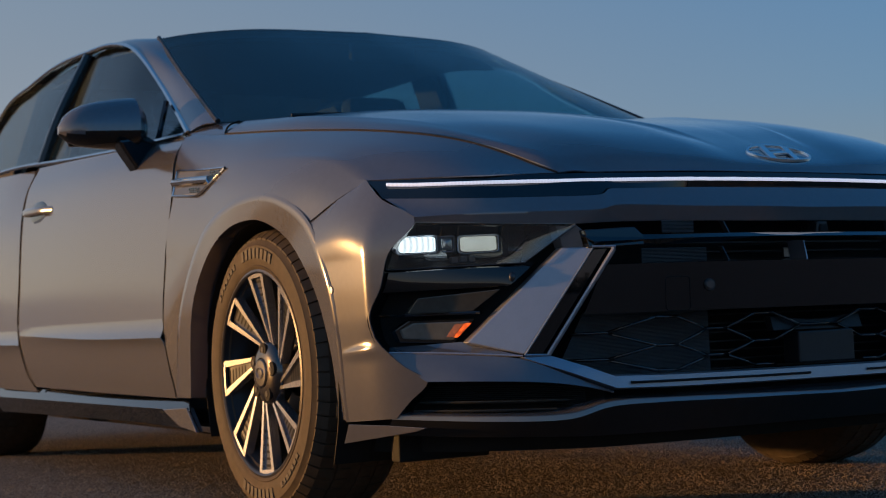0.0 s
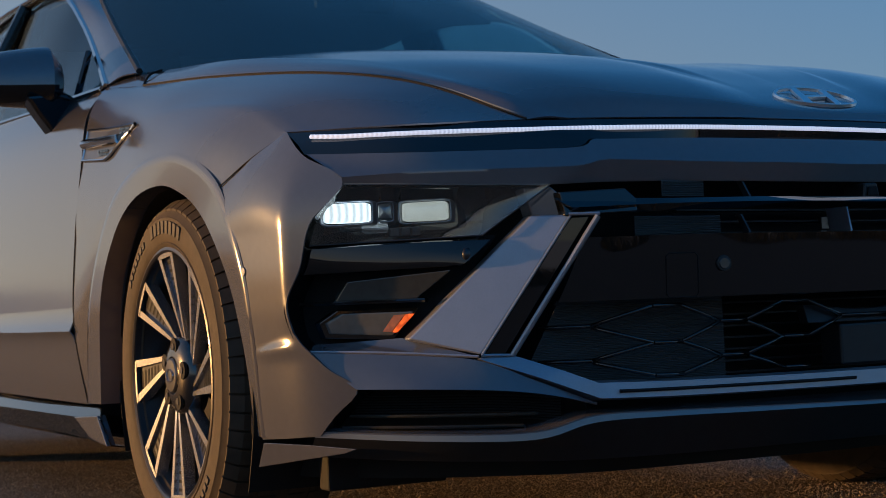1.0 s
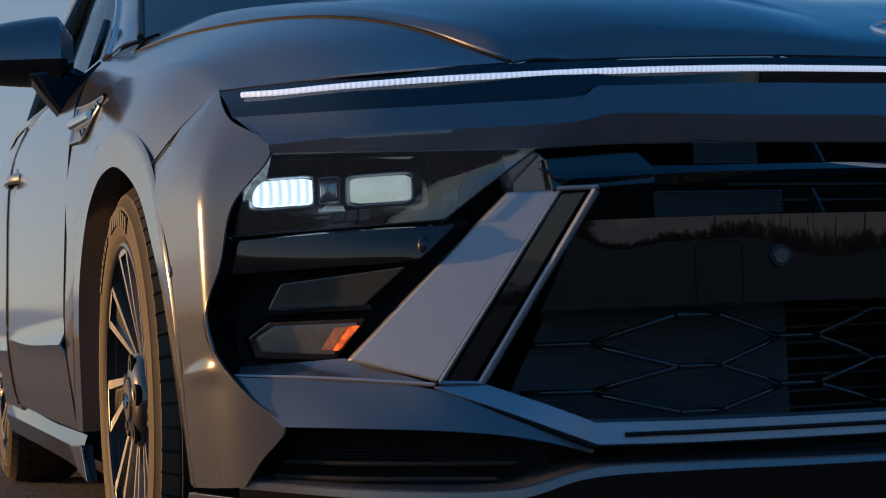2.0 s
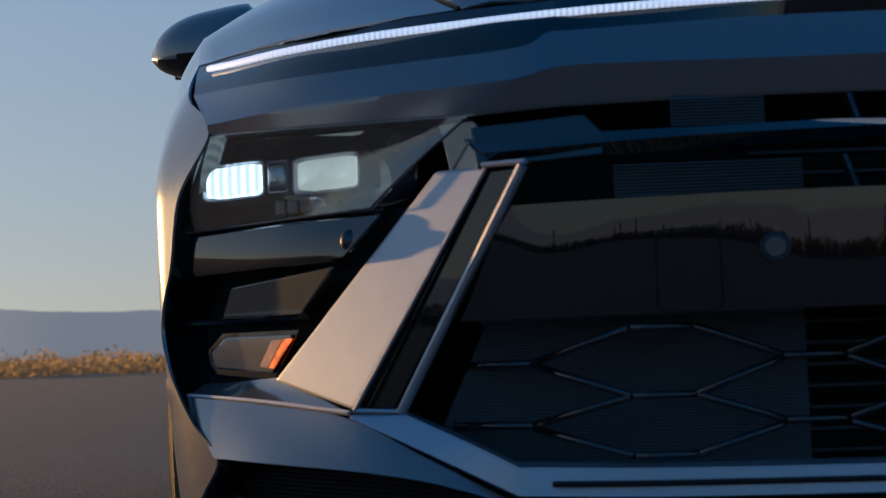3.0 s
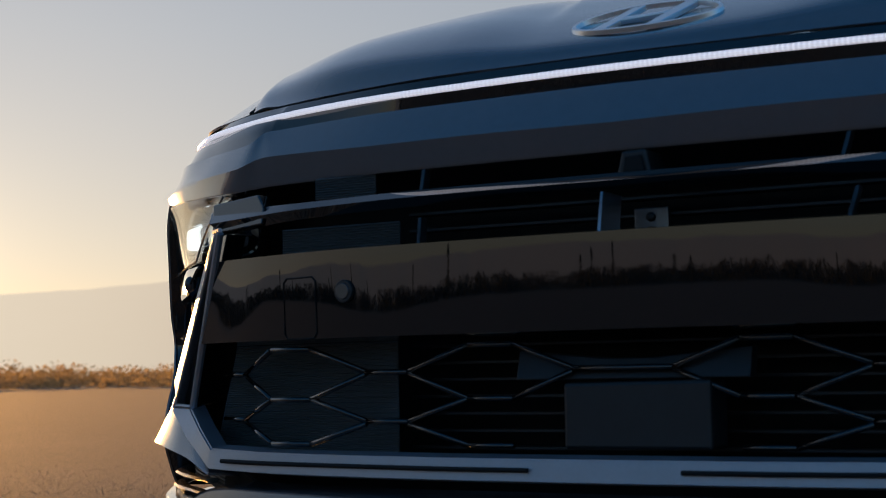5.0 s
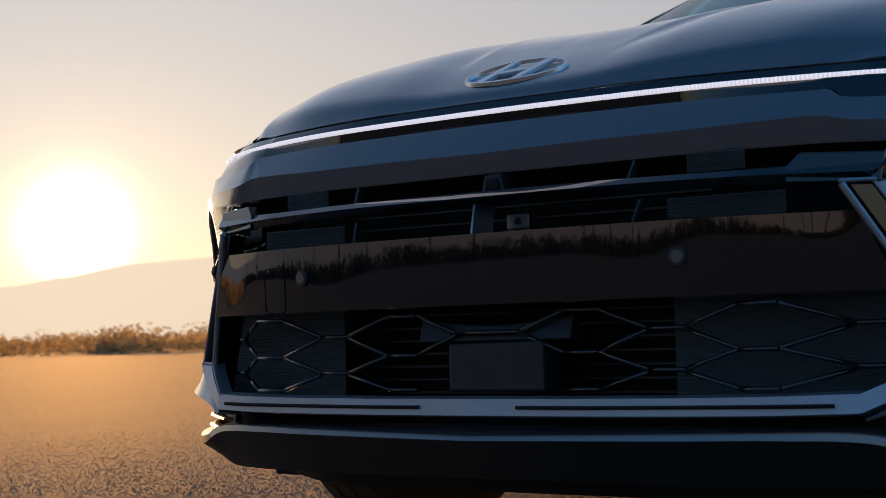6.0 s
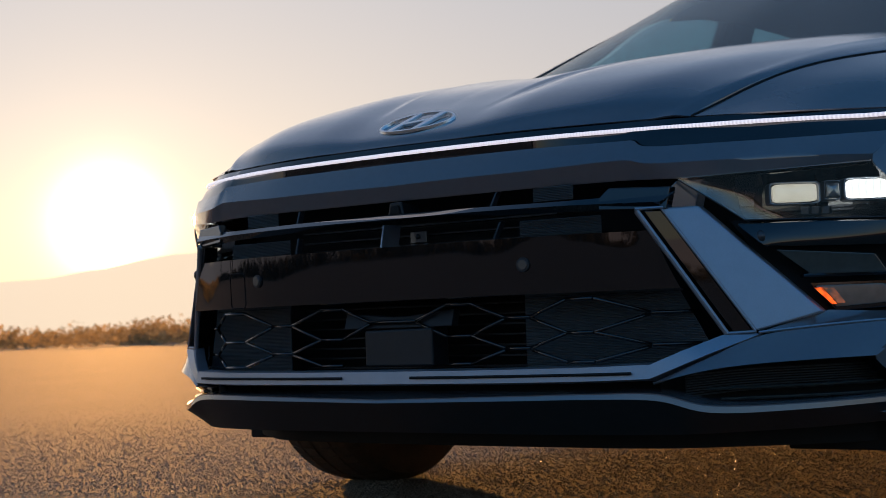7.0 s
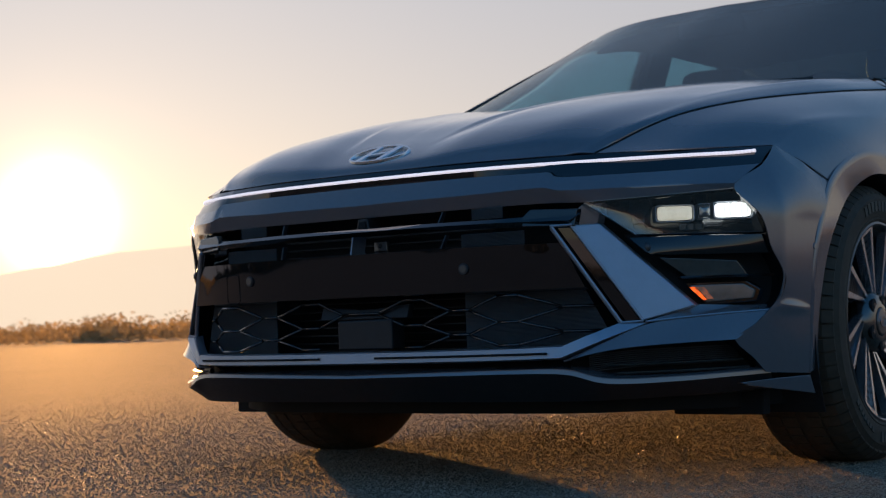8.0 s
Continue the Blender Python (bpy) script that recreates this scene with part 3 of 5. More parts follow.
EDGE = [r[0] for r in SIDE_TOP[2:]] + [r[0] for r in SIDE_LOW]
BEAK = [
    [(0, -0.882, 0.686), (0.16, -0.876, 0.686), (0.30, -0.866, 0.686), (0.45, -0.838, 0.685), (0.478, -0.834, 0.684), (0.505, -0.832, 0.672), (0.60, -0.775, 0.673), (0.72, -0.683, 0.678), (0.829, -0.532, 0.691)],
    [(0, -0.903, 0.643), (0.16, -0.899, 0.645), (0.30, -0.888, 0.646), (0.43, -0.864, 0.650), (0.475, -0.852, 0.650), (0.515, -0.842, 0.642), (0.61, -0.785, 0.643), (0.71, -0.705, 0.646), (0.805, -0.613, 0.646)],
    [(0, -0.893, 0.617), (0.16, -0.889, 0.617), (0.30, -0.878, 0.618), (0.43, -0.852, 0.619), (0.475, -0.842, 0.619), (0.545, -0.822, 0.617), (0.62, -0.775, 0.621), (0.71, -0.703, 0.628), (0.804, -0.610, 0.637)],
]
BEAK_IN = [BEAK[2], [(x * 0.985, y + 0.045, z + 0.004) for x, y, z in BEAK[2]]]
BAND = [[(0, -0.873, 0.7180), (0.16, -0.866, 0.7180), (0.30, -0.8485, 0.7185), (0.45, -0.8075, 0.7195), (0.478, -0.7965, 0.7200), (0.553, -0.7645, 0.7210), (0.64, -0.702, 0.7230), (0.73, -0.614, 0.7260), (0.832, -0.461, 0.7345)], [(x, y + 0.008, z + 0.001) for x, y, z in BEAK[0]]]
bumper = empty("front_bumper", car)
tagged(bumper, "grey front bumper with satin trims and black grille")
panel("beak", [whole(surface(BEAK[:2], 48, 6)), whole(surface(BEAK[1:], 48, 5)), whole(surface(BEAK_IN, 48, 2))], PAINT, bumper)
BAND_MID = [tuple(0.45 * a + 0.55 * b - (0.005 if i == 1 else 0) for i, (a, b) in enumerate(zip(p, q))) for p, q in zip(*BAND)]
panel("light_band", [whole(surface([BAND[0], BAND_MID], 48, 3)), whole(surface([BAND_MID, BAND[1]], 48, 3))], BLACK_GLOSS, bumper)
for s in ALL:
    panel("front_fender", [flip(FENDER_GRID, s), flip(surface(FENDER_TAIL, 10, 4), s)], PAINT, car)
    EDGE_IN = [(x - 0.045, y + 0.035, z) for x, y, z in EDGE]
    panel("bumper_side", [flip(side_skin(SIDE_TOP, 24, 48, lambda u, v: 0.0), s), flip(side_skin(SIDE_WEDGE, 24, 3, lambda u, v: 0.0038 * v * math.sin(math.pi * u)), s), flip(side_skin(SIDE_LOW, 24, 20, lambda u, v: 0.0038 * max(0.0, 1 - 8 * v) * math.sin(math.pi * u)), s)], PAINT, bumper)
    panel("lamp_surround", [flip(surface([[(x, y + 0.003, z) for x, y, z in EDGE], EDGE_IN], 40, 2), s)], BLACK_GLOSS, bumper)
    # raised rim of the wheel arch
    FL_O = [(0.873, -0.404, 0.232), (0.891, -0.408, 0.372), (0.901, -0.399, 0.480), (0.904, -0.372, 0.560), (0.896, -0.305, 0.660), (0.903, -0.20, 0.720), (0.911, -0.06, 0.750), (0.918, 0.13, 0.736), (0.923, 0.30, 0.666), (0.924, 0.455, 0.49), (0.917, 0.515, 0.27)]
    FL_O = [(side_x(y, z) + 0.0006, y, z) if y < -0.29 and z < 0.64 else (x, y, z) for x, y, z in FL_O]
    FL_A = [(x + 0.003, y * 0.985, 0.305 + (z - 0.305) * 0.978) for x, y, z in FL_O]
    FL_I = [(0.914, 0.02 + 0.388 * math.cos(radians(a)), 0.305 + 0.388 * math.sin(radians(a))) for a in (190, 172, 154, 140, 124, 110, 95, 74, 53, 28, -5)]
    FL_I = [(q[0] + 0.0015, p[1], p[2]) for p, q in zip(FL_I, FL_O)]
    FL_B = [(0.875, p[1], p[2]) for p in FL_I]
    panel("arch_flare", [flip(surface([FL_O, FL_A], 48, 2), s), flip(surface([FL_A, FL_I], 48, 5), s), flip(surface([FL_I, FL_B], 48, 2), s)], PAINT, car)
    # dark liner inside the arch
    LN = [[(x, 0.01 + 0.392 * math.cos(radians(a)), 0.305 + 0.392 * math.sin(radians(a))) for a in range(-20, 206, 15)] for x in (0.878, 0.55)]
    LN_IN = [LN[1], [(0.55, 0.01, 0.3)] * len(LN[1])]
    panel("wheel_liner", [flip(surface(LN, 45, 3), s), flip(surface(LN_IN, 45, 2), s)], CAVITY, car, core=V(s * 0.7, 0, 0.3))
    LOW_TOP = [(0.848, -0.538, 0.374), (0.757, -0.655, 0.367), (0.668, -0.769, 0.353), (0.598, -0.829, 0.319), (0.527, -0.880, 0.283)]
    LOW_FOOT = [(0.804, -0.634, 0.313), (0.735, -0.728, 0.311), (0.650, -0.806, 0.306), (0.588, -0.846, 0.297), (0.527, -0.886, 0.281)]
    LOW = [LOW_TOP, [tuple(0.5 * (p + q) for p, q in zip(a, b)) for a, b in zip(LOW_TOP, LOW_FOOT)], LOW_FOOT, [(x - 0.02, y + 0.035, z - 0.004) for x, y, z in LOW_FOOT]]
    panel("lower_corner", [flip(surface(LOW[:3], 20, 6), s), flip(surface(LOW[2:], 20, 2), s)], PAINT, bumper)
    # lip spoiler: ledge, front face and black underside
    LIP = [
        [(0, -0.90, 0.268), (0.28, -0.888, 0.268), (0.42, -0.862, 0.268), (0.52, -0.825, 0.266), (0.60, -0.785, 0.246), (0.72, -0.675, 0.246), (0.83, -0.53, 0.250)],
        [(0, -0.955, 0.257), (0.28, -0.94, 0.262), (0.42, -0.915, 0.264), (0.525, -0.878, 0.262), (0.605, -0.835, 0.241), (0.72, -0.725, 0.240), (0.840, -0.548, 0.245)],
        [(0, -0.9565, 0.2525), (0.28, -0.9415, 0.2555), (0.42, -0.9165, 0.2565), (0.527, -0.8785, 0.2525), (0.605, -0.8365, 0.231), (0.72, -0.7265, 0.231), (0.840, -0.5485, 0.238)],
    ]
    UND = [LIP[2], [(0, -0.905, 0.197), (0.28, -0.892, 0.196), (0.42, -0.867, 0.195), (0.53, -0.826, 0.194), (0.60, -0.78, 0.195), (0.72, -0.66, 0.198), (0.83, -0.50, 0.205)], [(0, -0.5, 0.19), (0.28, -0.5, 0.19), (0.42, -0.5, 0.19), (0.53, -0.48, 0.19), (0.60, -0.46, 0.19), (0.72, -0.42, 0.19), (0.80, -0.40, 0.2)]]
    if s > 0:
        panel("lip_spoiler", [whole(surface(LIP[:2], 36, 3)), whole(surface(LIP[1:], 36, 3))], PAINT, bumper)
        panel("undertray", [whole(surface(UND[:2], 36, 3)), whole(surface(UND[1:], 36, 3))], BLACK_PLASTIC, bumper)
    slab("corner_fin", [(0.883, -0.408, 0.186), (0.880, -0.428, 0.227), (0.843, -0.528, 0.225), (0.800, -0.622, 0.221), (0.812, -0.597, 0.213)], (-0.012, 0.004, 0), PAINT, bumper, "pale flat air fin", 0.001, s)
    box("air_deflector", min(s * 0.565, s * 0.785), max(s * 0.565, s * 0.785), -0.47, -0.43, 0.142, 0.20, CAVITY, bumper)
    # dark vent with slats between corner and lip
    VB = [[(0.79, -0.56, 0.312), (0.70, -0.66, 0.312), (0.62, -0.74, 0.304), (0.52, -0.835, 0.285)], [(0.82, -0.51, 0.245), (0.71, -0.63, 0.243), (0.60, -0.745, 0.243), (0.50, -0.82, 0.265)]]
    panel("vent_back", [flip(surface(VB, 12, 4), s)], CAVITY, bumper)
    for k in range(9):
        z = 0.300 - 0.0042 * k
        tube("vent_rib", [(s * 0.780, -0.580, z), (s * 0.71, -0.672, z - 0.001), (s * 0.625, -0.757, z - 0.003), (s * 0.55, -0.820, z - 0.010)], 0.0014, BLACK_PLASTIC, bumper, n=12, seg=5)
    for k in (1, 2):
        z = 0.287 - 0.017 * k
        a = 0.010 * k
        tube("vent_slat", [(s * (0.778 + a * 0.9), -0.590 + a, z), (s * (0.72 + a * 0.3), -0.686, z - 0.001), (s * (0.63), -0.768, z - 0.002), (s * (0.56 + 0.02 * k), -0.815 + 0.01 * k, z - 0.002)], 0.0032, SMOKED, bumper, n=16, flat=3.0)

# ---- grille
grille = tagged(empty("grille", car), "gloss black grille with flattened hexagon mesh")
# body of the front behind all openings
SHELL = [[(0, -0.74, z), (0.40, -0.72, z), (0.56, -0.64, z), (0.68, -0.54, z), (0.75, -0.44, z), (0.80, -0.32, z)] for z in (0.16, 0.40, 0.72)]
panel("inner_shell", [whole(surface(SHELL, 24, 4))], CAVITY, car)
GP_X, GP_Y = [0, 0.16, 0.309, 0.43, 0.53, 0.60], [-0.940, -0.9375, -0.926, -0.899, -0.865, -0.836]
PANEL = [[(x, float(np.interp(x, GP_X, GP_Y)) + (0.528 - z) * 0.031, z) for x in (0, 0.16, 0.309, 0.43 * (1 + 0.02 * m), 0.53 * (1 + 0.03 * m))] for z, m in ((0.530, -0.4), (0.498, 0.4), (0.466, 1.2), (0.434, 2.1))]
PANEL_GRID = surface(PANEL, 24, 24)


def panel_y(x, z):
    """How far forward the gloss panel stands at a place."""
    row = min(PANEL_GRID, key=lambda r: abs(r[12].z - z))
    return float(np.interp(x, [p.x for p in row], [p.y for p in row]))


PANEL_TOP = [[(p[0], p[1] + 0.03, p[2] + 0.004) for p in PANEL[0]], PANEL[0]]
PANEL_FOOT = [PANEL[-1], [(p[0], p[1] + 0.03, p[2] - 0.004) for p in PANEL[-1]]]
panel("gloss_panel", [whole(PANEL_GRID), whole(surface(PANEL_TOP, 24, 2)), whole(surface(PANEL_FOOT, 24, 2))], BLACK_GLOSS, grille, "smooth gloss black grille panel")
BAR = [[(0, -0.925, 0.588), (0.2, -0.922, 0.588), (0.36, -0.905, 0.587), (0.43, -0.888, 0.588), (0.555, -0.838, 0.592)], [(0, -0.936, 0.580), (0.2, -0.933, 0.580), (0.36, -0.914, 0.579), (0.43, -0.898, 0.578), (0.54, -0.862, 0.576)], [(0, -0.925, 0.571), (0.2, -0.922, 0.571), (0.36, -0.905, 0.569), (0.43, -0.888, 0.567), (0.53, -0.850, 0.564)]]
for s in ALL:
    slab("bar_end", [(0.545, -0.852, 0.564), (0.549, -0.842, 0.601), (0.455, -0.882, 0.604), (0.441, -0.890, 0.588), (0.441, -0.892, 0.567)], 0.02, BLACK_GLOSS, grille, "", 0.002, s)
panel("grille_bar", [whole(surface(BAR[:2], 24, 3)), whole(surface(BAR[1:], 24, 3))], BLACK_GLOSS, grille)
for s in ALL:
    for x0, x1, z0, z1, lean in ((0.229, 0.233, 0.531, 0.563, 0.006), (0.225, 0.229, 0.587, 0.615, 0.004)):
        slab("grille_rib", [(x0, -0.90, z0), (x1, -0.90, z0), (x1 + lean, -0.885, z1), (x0 + lean, -0.885, z1)], 0.014, ALLOY_DARK, grille, "", 0.0005, s)
    slab("corner_plate", [(0.505, -0.855, 0.562), (0.545, -0.812, 0.613), (0.575, -0.782, 0.614), (0.565, -0.788, 0.568)], 0.03, PAINT, grille, "", 0.002, s)
    # ribbed blanking plates behind the mesh
    for x0, x1, z0, z1 in ((0.275, 0.60, 0.30, 0.43), (0.30, 0.44, 0.592, 0.617), (0.27, 0.49, 0.531, 0.562)):
        bm = bmesh.new()
        k = int((z1 - z0) / 0.0027)
        for i in range(k):
            z = z0 + (z1 - z0) * i / k
            d = (z1 - z0) / k
            sl = 0.75 * (0.43 - z) if z1 < 0.5 else 0
            xo = x1 - 0.06 + min(0.06, sl * 0.6)
            pr = [V(s * x0, -0.872, z), V(s * xo, -0.872 + 0.55 * max(0, xo - 0.42), z)]
            pm = [V(s * x0, -0.8745, z + d * 0.35), V(s * xo, -0.8745 + 0.55 * max(0, xo - 0.42), z + d * 0.35)]
            pe = [V(s * x0, -0.872, z + d), V(s * xo, -0.872 + 0.55 * max(0, xo - 0.42), z + d)]
            add_grid(bm, [pr, pm, pe], smooth=False)
        link("ribbed_plate", bm, RIB, grille, "black plate with fine horizontal ribs", weld=0.0002, thick=0.002)
    # radiator fins in the open part
for i in range(17):
    z = 0.29 + i * 0.019
    box("radiator_fin", -0.30, 0.30, -0.80, -0.775, z, z + 0.003, BLACK_PLASTIC, grille, "", 0.0)


def mesh_bar(pts, s):
    tube("mesh_bar", [(s * x, -0.897 + (0.75 * max(0, x - 0.43)), z) for x, z in pts], 0.0032, BLACK_GLOSS, grille, n=0, seg=8)


A_COL, B_COL = (0.400, 0.148), (0.530, 0.274)
for s in ALL:
    for c in A_COL:
        for z in (0.423, 0.367, 0.318):
            mesh_bar([(c - 0.026, z), (c + 0.026, z)], s)
    for c in B_COL:
        for z in (0.396, 0.343):
            mesh_bar([(c - 0.026, z), (c + (0.026 if c < 0.5 else 0.040), z)], s)
    for ca, cb in ((0.400, 0.530), (0.400, 0.274), (0.148, 0.274), (0.148, 0.027)):
        d = 1 if cb > ca else -1
        for za, zb in ((0.423, 0.3965), (0.367, 0.3945), (0.367, 0.3435), (0.318, 0.3405)):
            if cb < 0.1 and zb < 0.35:
                continue
            mesh_bar([(ca + d * 0.027, za), (cb - d * 0.027, zb)], s)
tube("mesh_bar", [(-0.053, -0.897, 0.3965), (0.053, -0.897, 0.3965)], 0.0036, BLACK_GLOSS, grille, n=0, seg=6)
slab("radar_cover", [(-0.062, -0.905, 0.315), (-0.062, -0.905, 0.382), (0.094, -0.905, 0.384), (0.094, -0.905, 0.315)], 0.05, BLACK_PLASTIC, grille, "flat black radar cover", 0.004)
slab("radar_wing", [(-0.12, -0.893, 0.418), (-0.02, -0.88, 0.404), (0.03, -0.88, 0.404), (0.13, -0.893, 0.418), (0.13, -0.893, 0.385), (-0.12, -0.893, 0.385)], 0.02, BLACK_PLASTIC, grille)
# camera housing, tow bracket, washer eye
slab("camera_housing", [(0.002, -0.905, 0.587), (0.008, -0.905, 0.612), (0.034, -0.905, 0.613), (0.04, -0.905, 0.587)], 0.05, BLACK_PLASTIC, grille, "small camera housing in the upper slot", 0.003)
slab("camera_face", [(0.010, -0.909, 0.590), (0.013, -0.909, 0.606), (0.030, -0.909, 0.607), (0.034, -0.909, 0.590)], 0.003, CAVITY, grille)
slab("bracket", [(-0.014, -0.82, 0.542), (-0.014, -0.82, 0.563), (0.024, -0.82, 0.563), (0.024, -0.82, 0.542)], 0.006, ALLOY_MID, grille, "bare metal bracket", 0.001)
ball("bracket_bolt", (0.005, -0.822, 0.553), 0.005, BLACK_PLASTIC, grille, squash=(1, 0.5, 1))
for s in ALL:
    slab("centre_rib", [(0.019, -0.90, 0.531), (0.023, -0.90, 0.531), (0.022, -0.89, 0.575), (0.019, -0.89, 0.575)], 0.05, SATIN, grille, "", 0.0005, -1) if s > 0 else None
    bm = bmesh.new()
    bmesh.ops.create_cone(bm, cap_ends=True, segments=28, radius1=0.0125, radius2=0.0125, depth=0.006)
    ob = link("parking_sensor", bm, BLACK_PLASTIC, grille, "round parking sensor", bevel=0.001)
    ob.matrix_local = pose(s * 0.309, -0.9252, 0.484, 90, 0, s * 8)
    bm = bmesh.new()
    bmesh.ops.create_cone(bm, cap_ends=True, segments=28, radius1=0.0095, radius2=0.009, depth=0.004)
    ob2 = link("sensor_face", bm, ALLOY_DARK, grille, "", bevel=0.001)
    ob2.matrix_local = pose(s * 0.3096, -0.9275, 0.484, 90, 0, s * 8)
    # tow eye cover: a rounded groove in the panel
    if s < 0:
        tube("tow_cover_groove", [V(-x, panel_y(x, z) - 0.0004, z) for x, z in ((0.357, 0.4345), (0.352, 0.440), (0.352, 0.497), (0.357, 0.502), (0.398, 0.502), (0.403, 0.497), (0.403, 0.440), (0.398, 0.4345), (0.357, 0.4345))], 0.0011, CAVITY, grille, n=0, seg=6)

# satin lower trim with dark slots, and the blade and frame beside the grille
for s in ALL:
    T_UP = [(0.616, -0.806, 0.3545), (0.565, -0.852, 0.331), (0.522, -0.886, 0.3095), (0.40, -0.920, 0.307), (0.2, -0.945, 0.306), (0, -0.952, 0.306)]
    T_LO = [(0.664, -0.780, 0.3535), (0.596, -0.838, 0.323), (0.522, -0.890, 0.2885), (0.40, -0.922, 0.2865), (0.2, -0.947, 0.286), (0, -0.954, 0.286)]
    T_B = [(x, y + 0.03, z - 0.004) for x, y, z in T_LO]
    T_T = [(x, y + 0.03, z + 0.002) for x, y, z in T_UP]
    up, lo, lb, tt = (spline(q[:2], 8)[:-1] + spline(q[1:3], 8)[:-1] + spline(q[2:], 32) for q in (T_UP, T_LO, T_B, T_T))
    if s > 0:
        up, lo, lb, tt = (list(reversed(q)) for q in (up, lo, lb, tt))
        panel("lower_trim", [whole([up, lo]), whole([lo, lb]), whole([tt, up])], SATIN, bumper, "satin silver lower grille trim")
    tube("trim_slot", [(s * 0.495, -0.9005, 0.298), (s * 0.4, -0.9235, 0.2975), (s * 0.2, -0.9485, 0.297), (s * 0.08, -0.9535, 0.297)], 0.0028, CAVITY, bumper, n=24, seg=6)
    slab("side_blade", [(0.580, -0.806, 0.569), (0.536, -0.852, 0.566), (0.661, -0.778, 0.360), (0.737, -0.685, 0.387)], (-0.006, 0.03, 0.0), SATIN, bumper, "broad satin silver blade beside the grille", 0.003, s)
    slab("blade_groove", [(0.533, -0.848, 0.562), (0.513, -0.868, 0.562), (0.622, -0.785, 0.360), (0.657, -0.768, 0.361)], (-0.006, 0.03, 0.0), BLACK_GLOSS, bumper, "", 0.001, s)
    for a, b, w in (((0.508, -0.884, 0.562), (0.617, -0.797, 0.357), 0.0048), ((0.506, -0.886, 0.565), (0.540, -0.853, 0.567), 0.0028), ((0.614, -0.799, 0.357), (0.660, -0.777, 0.359), 0.0030), ((0.537, -0.853, 0.565), (0.659, -0.779, 0.360), 0.0022)):
        tube("frame_strip", [(s * a[0], a[1], a[2]), (s * b[0], b[1], b[2])], w, SATIN, bumper, n=4, seg=8)
    tube("chrome_line", [(s * 0.845, -0.540, 0.3735), (s * 0.756, -0.657, 0.3675), (s * 0.664, -0.777, 0.3575)], 0.0026, SATIN, bumper, n=20, seg=6)

# front light strip
pts = [(0.0, -0.880, 0.7035), (0.16, -0.875, 0.7035), (0.314, -0.861, 0.7035), (0.45, -0.826, 0.704), (0.56, -0.775, 0.7055), (0.65, -0.715, 0.7085), (0.727, -0.640, 0.7125), (0.780, -0.570, 0.7165), (0.814, -0.516, 0.7220)]
tube("light_strip", [(-x, y, z) for x, y, z in reversed(pts)] + pts[1:], 0.0036, STRIP, bumper, "lit white daytime light strip", n=120, seg=8, flat=0.8)

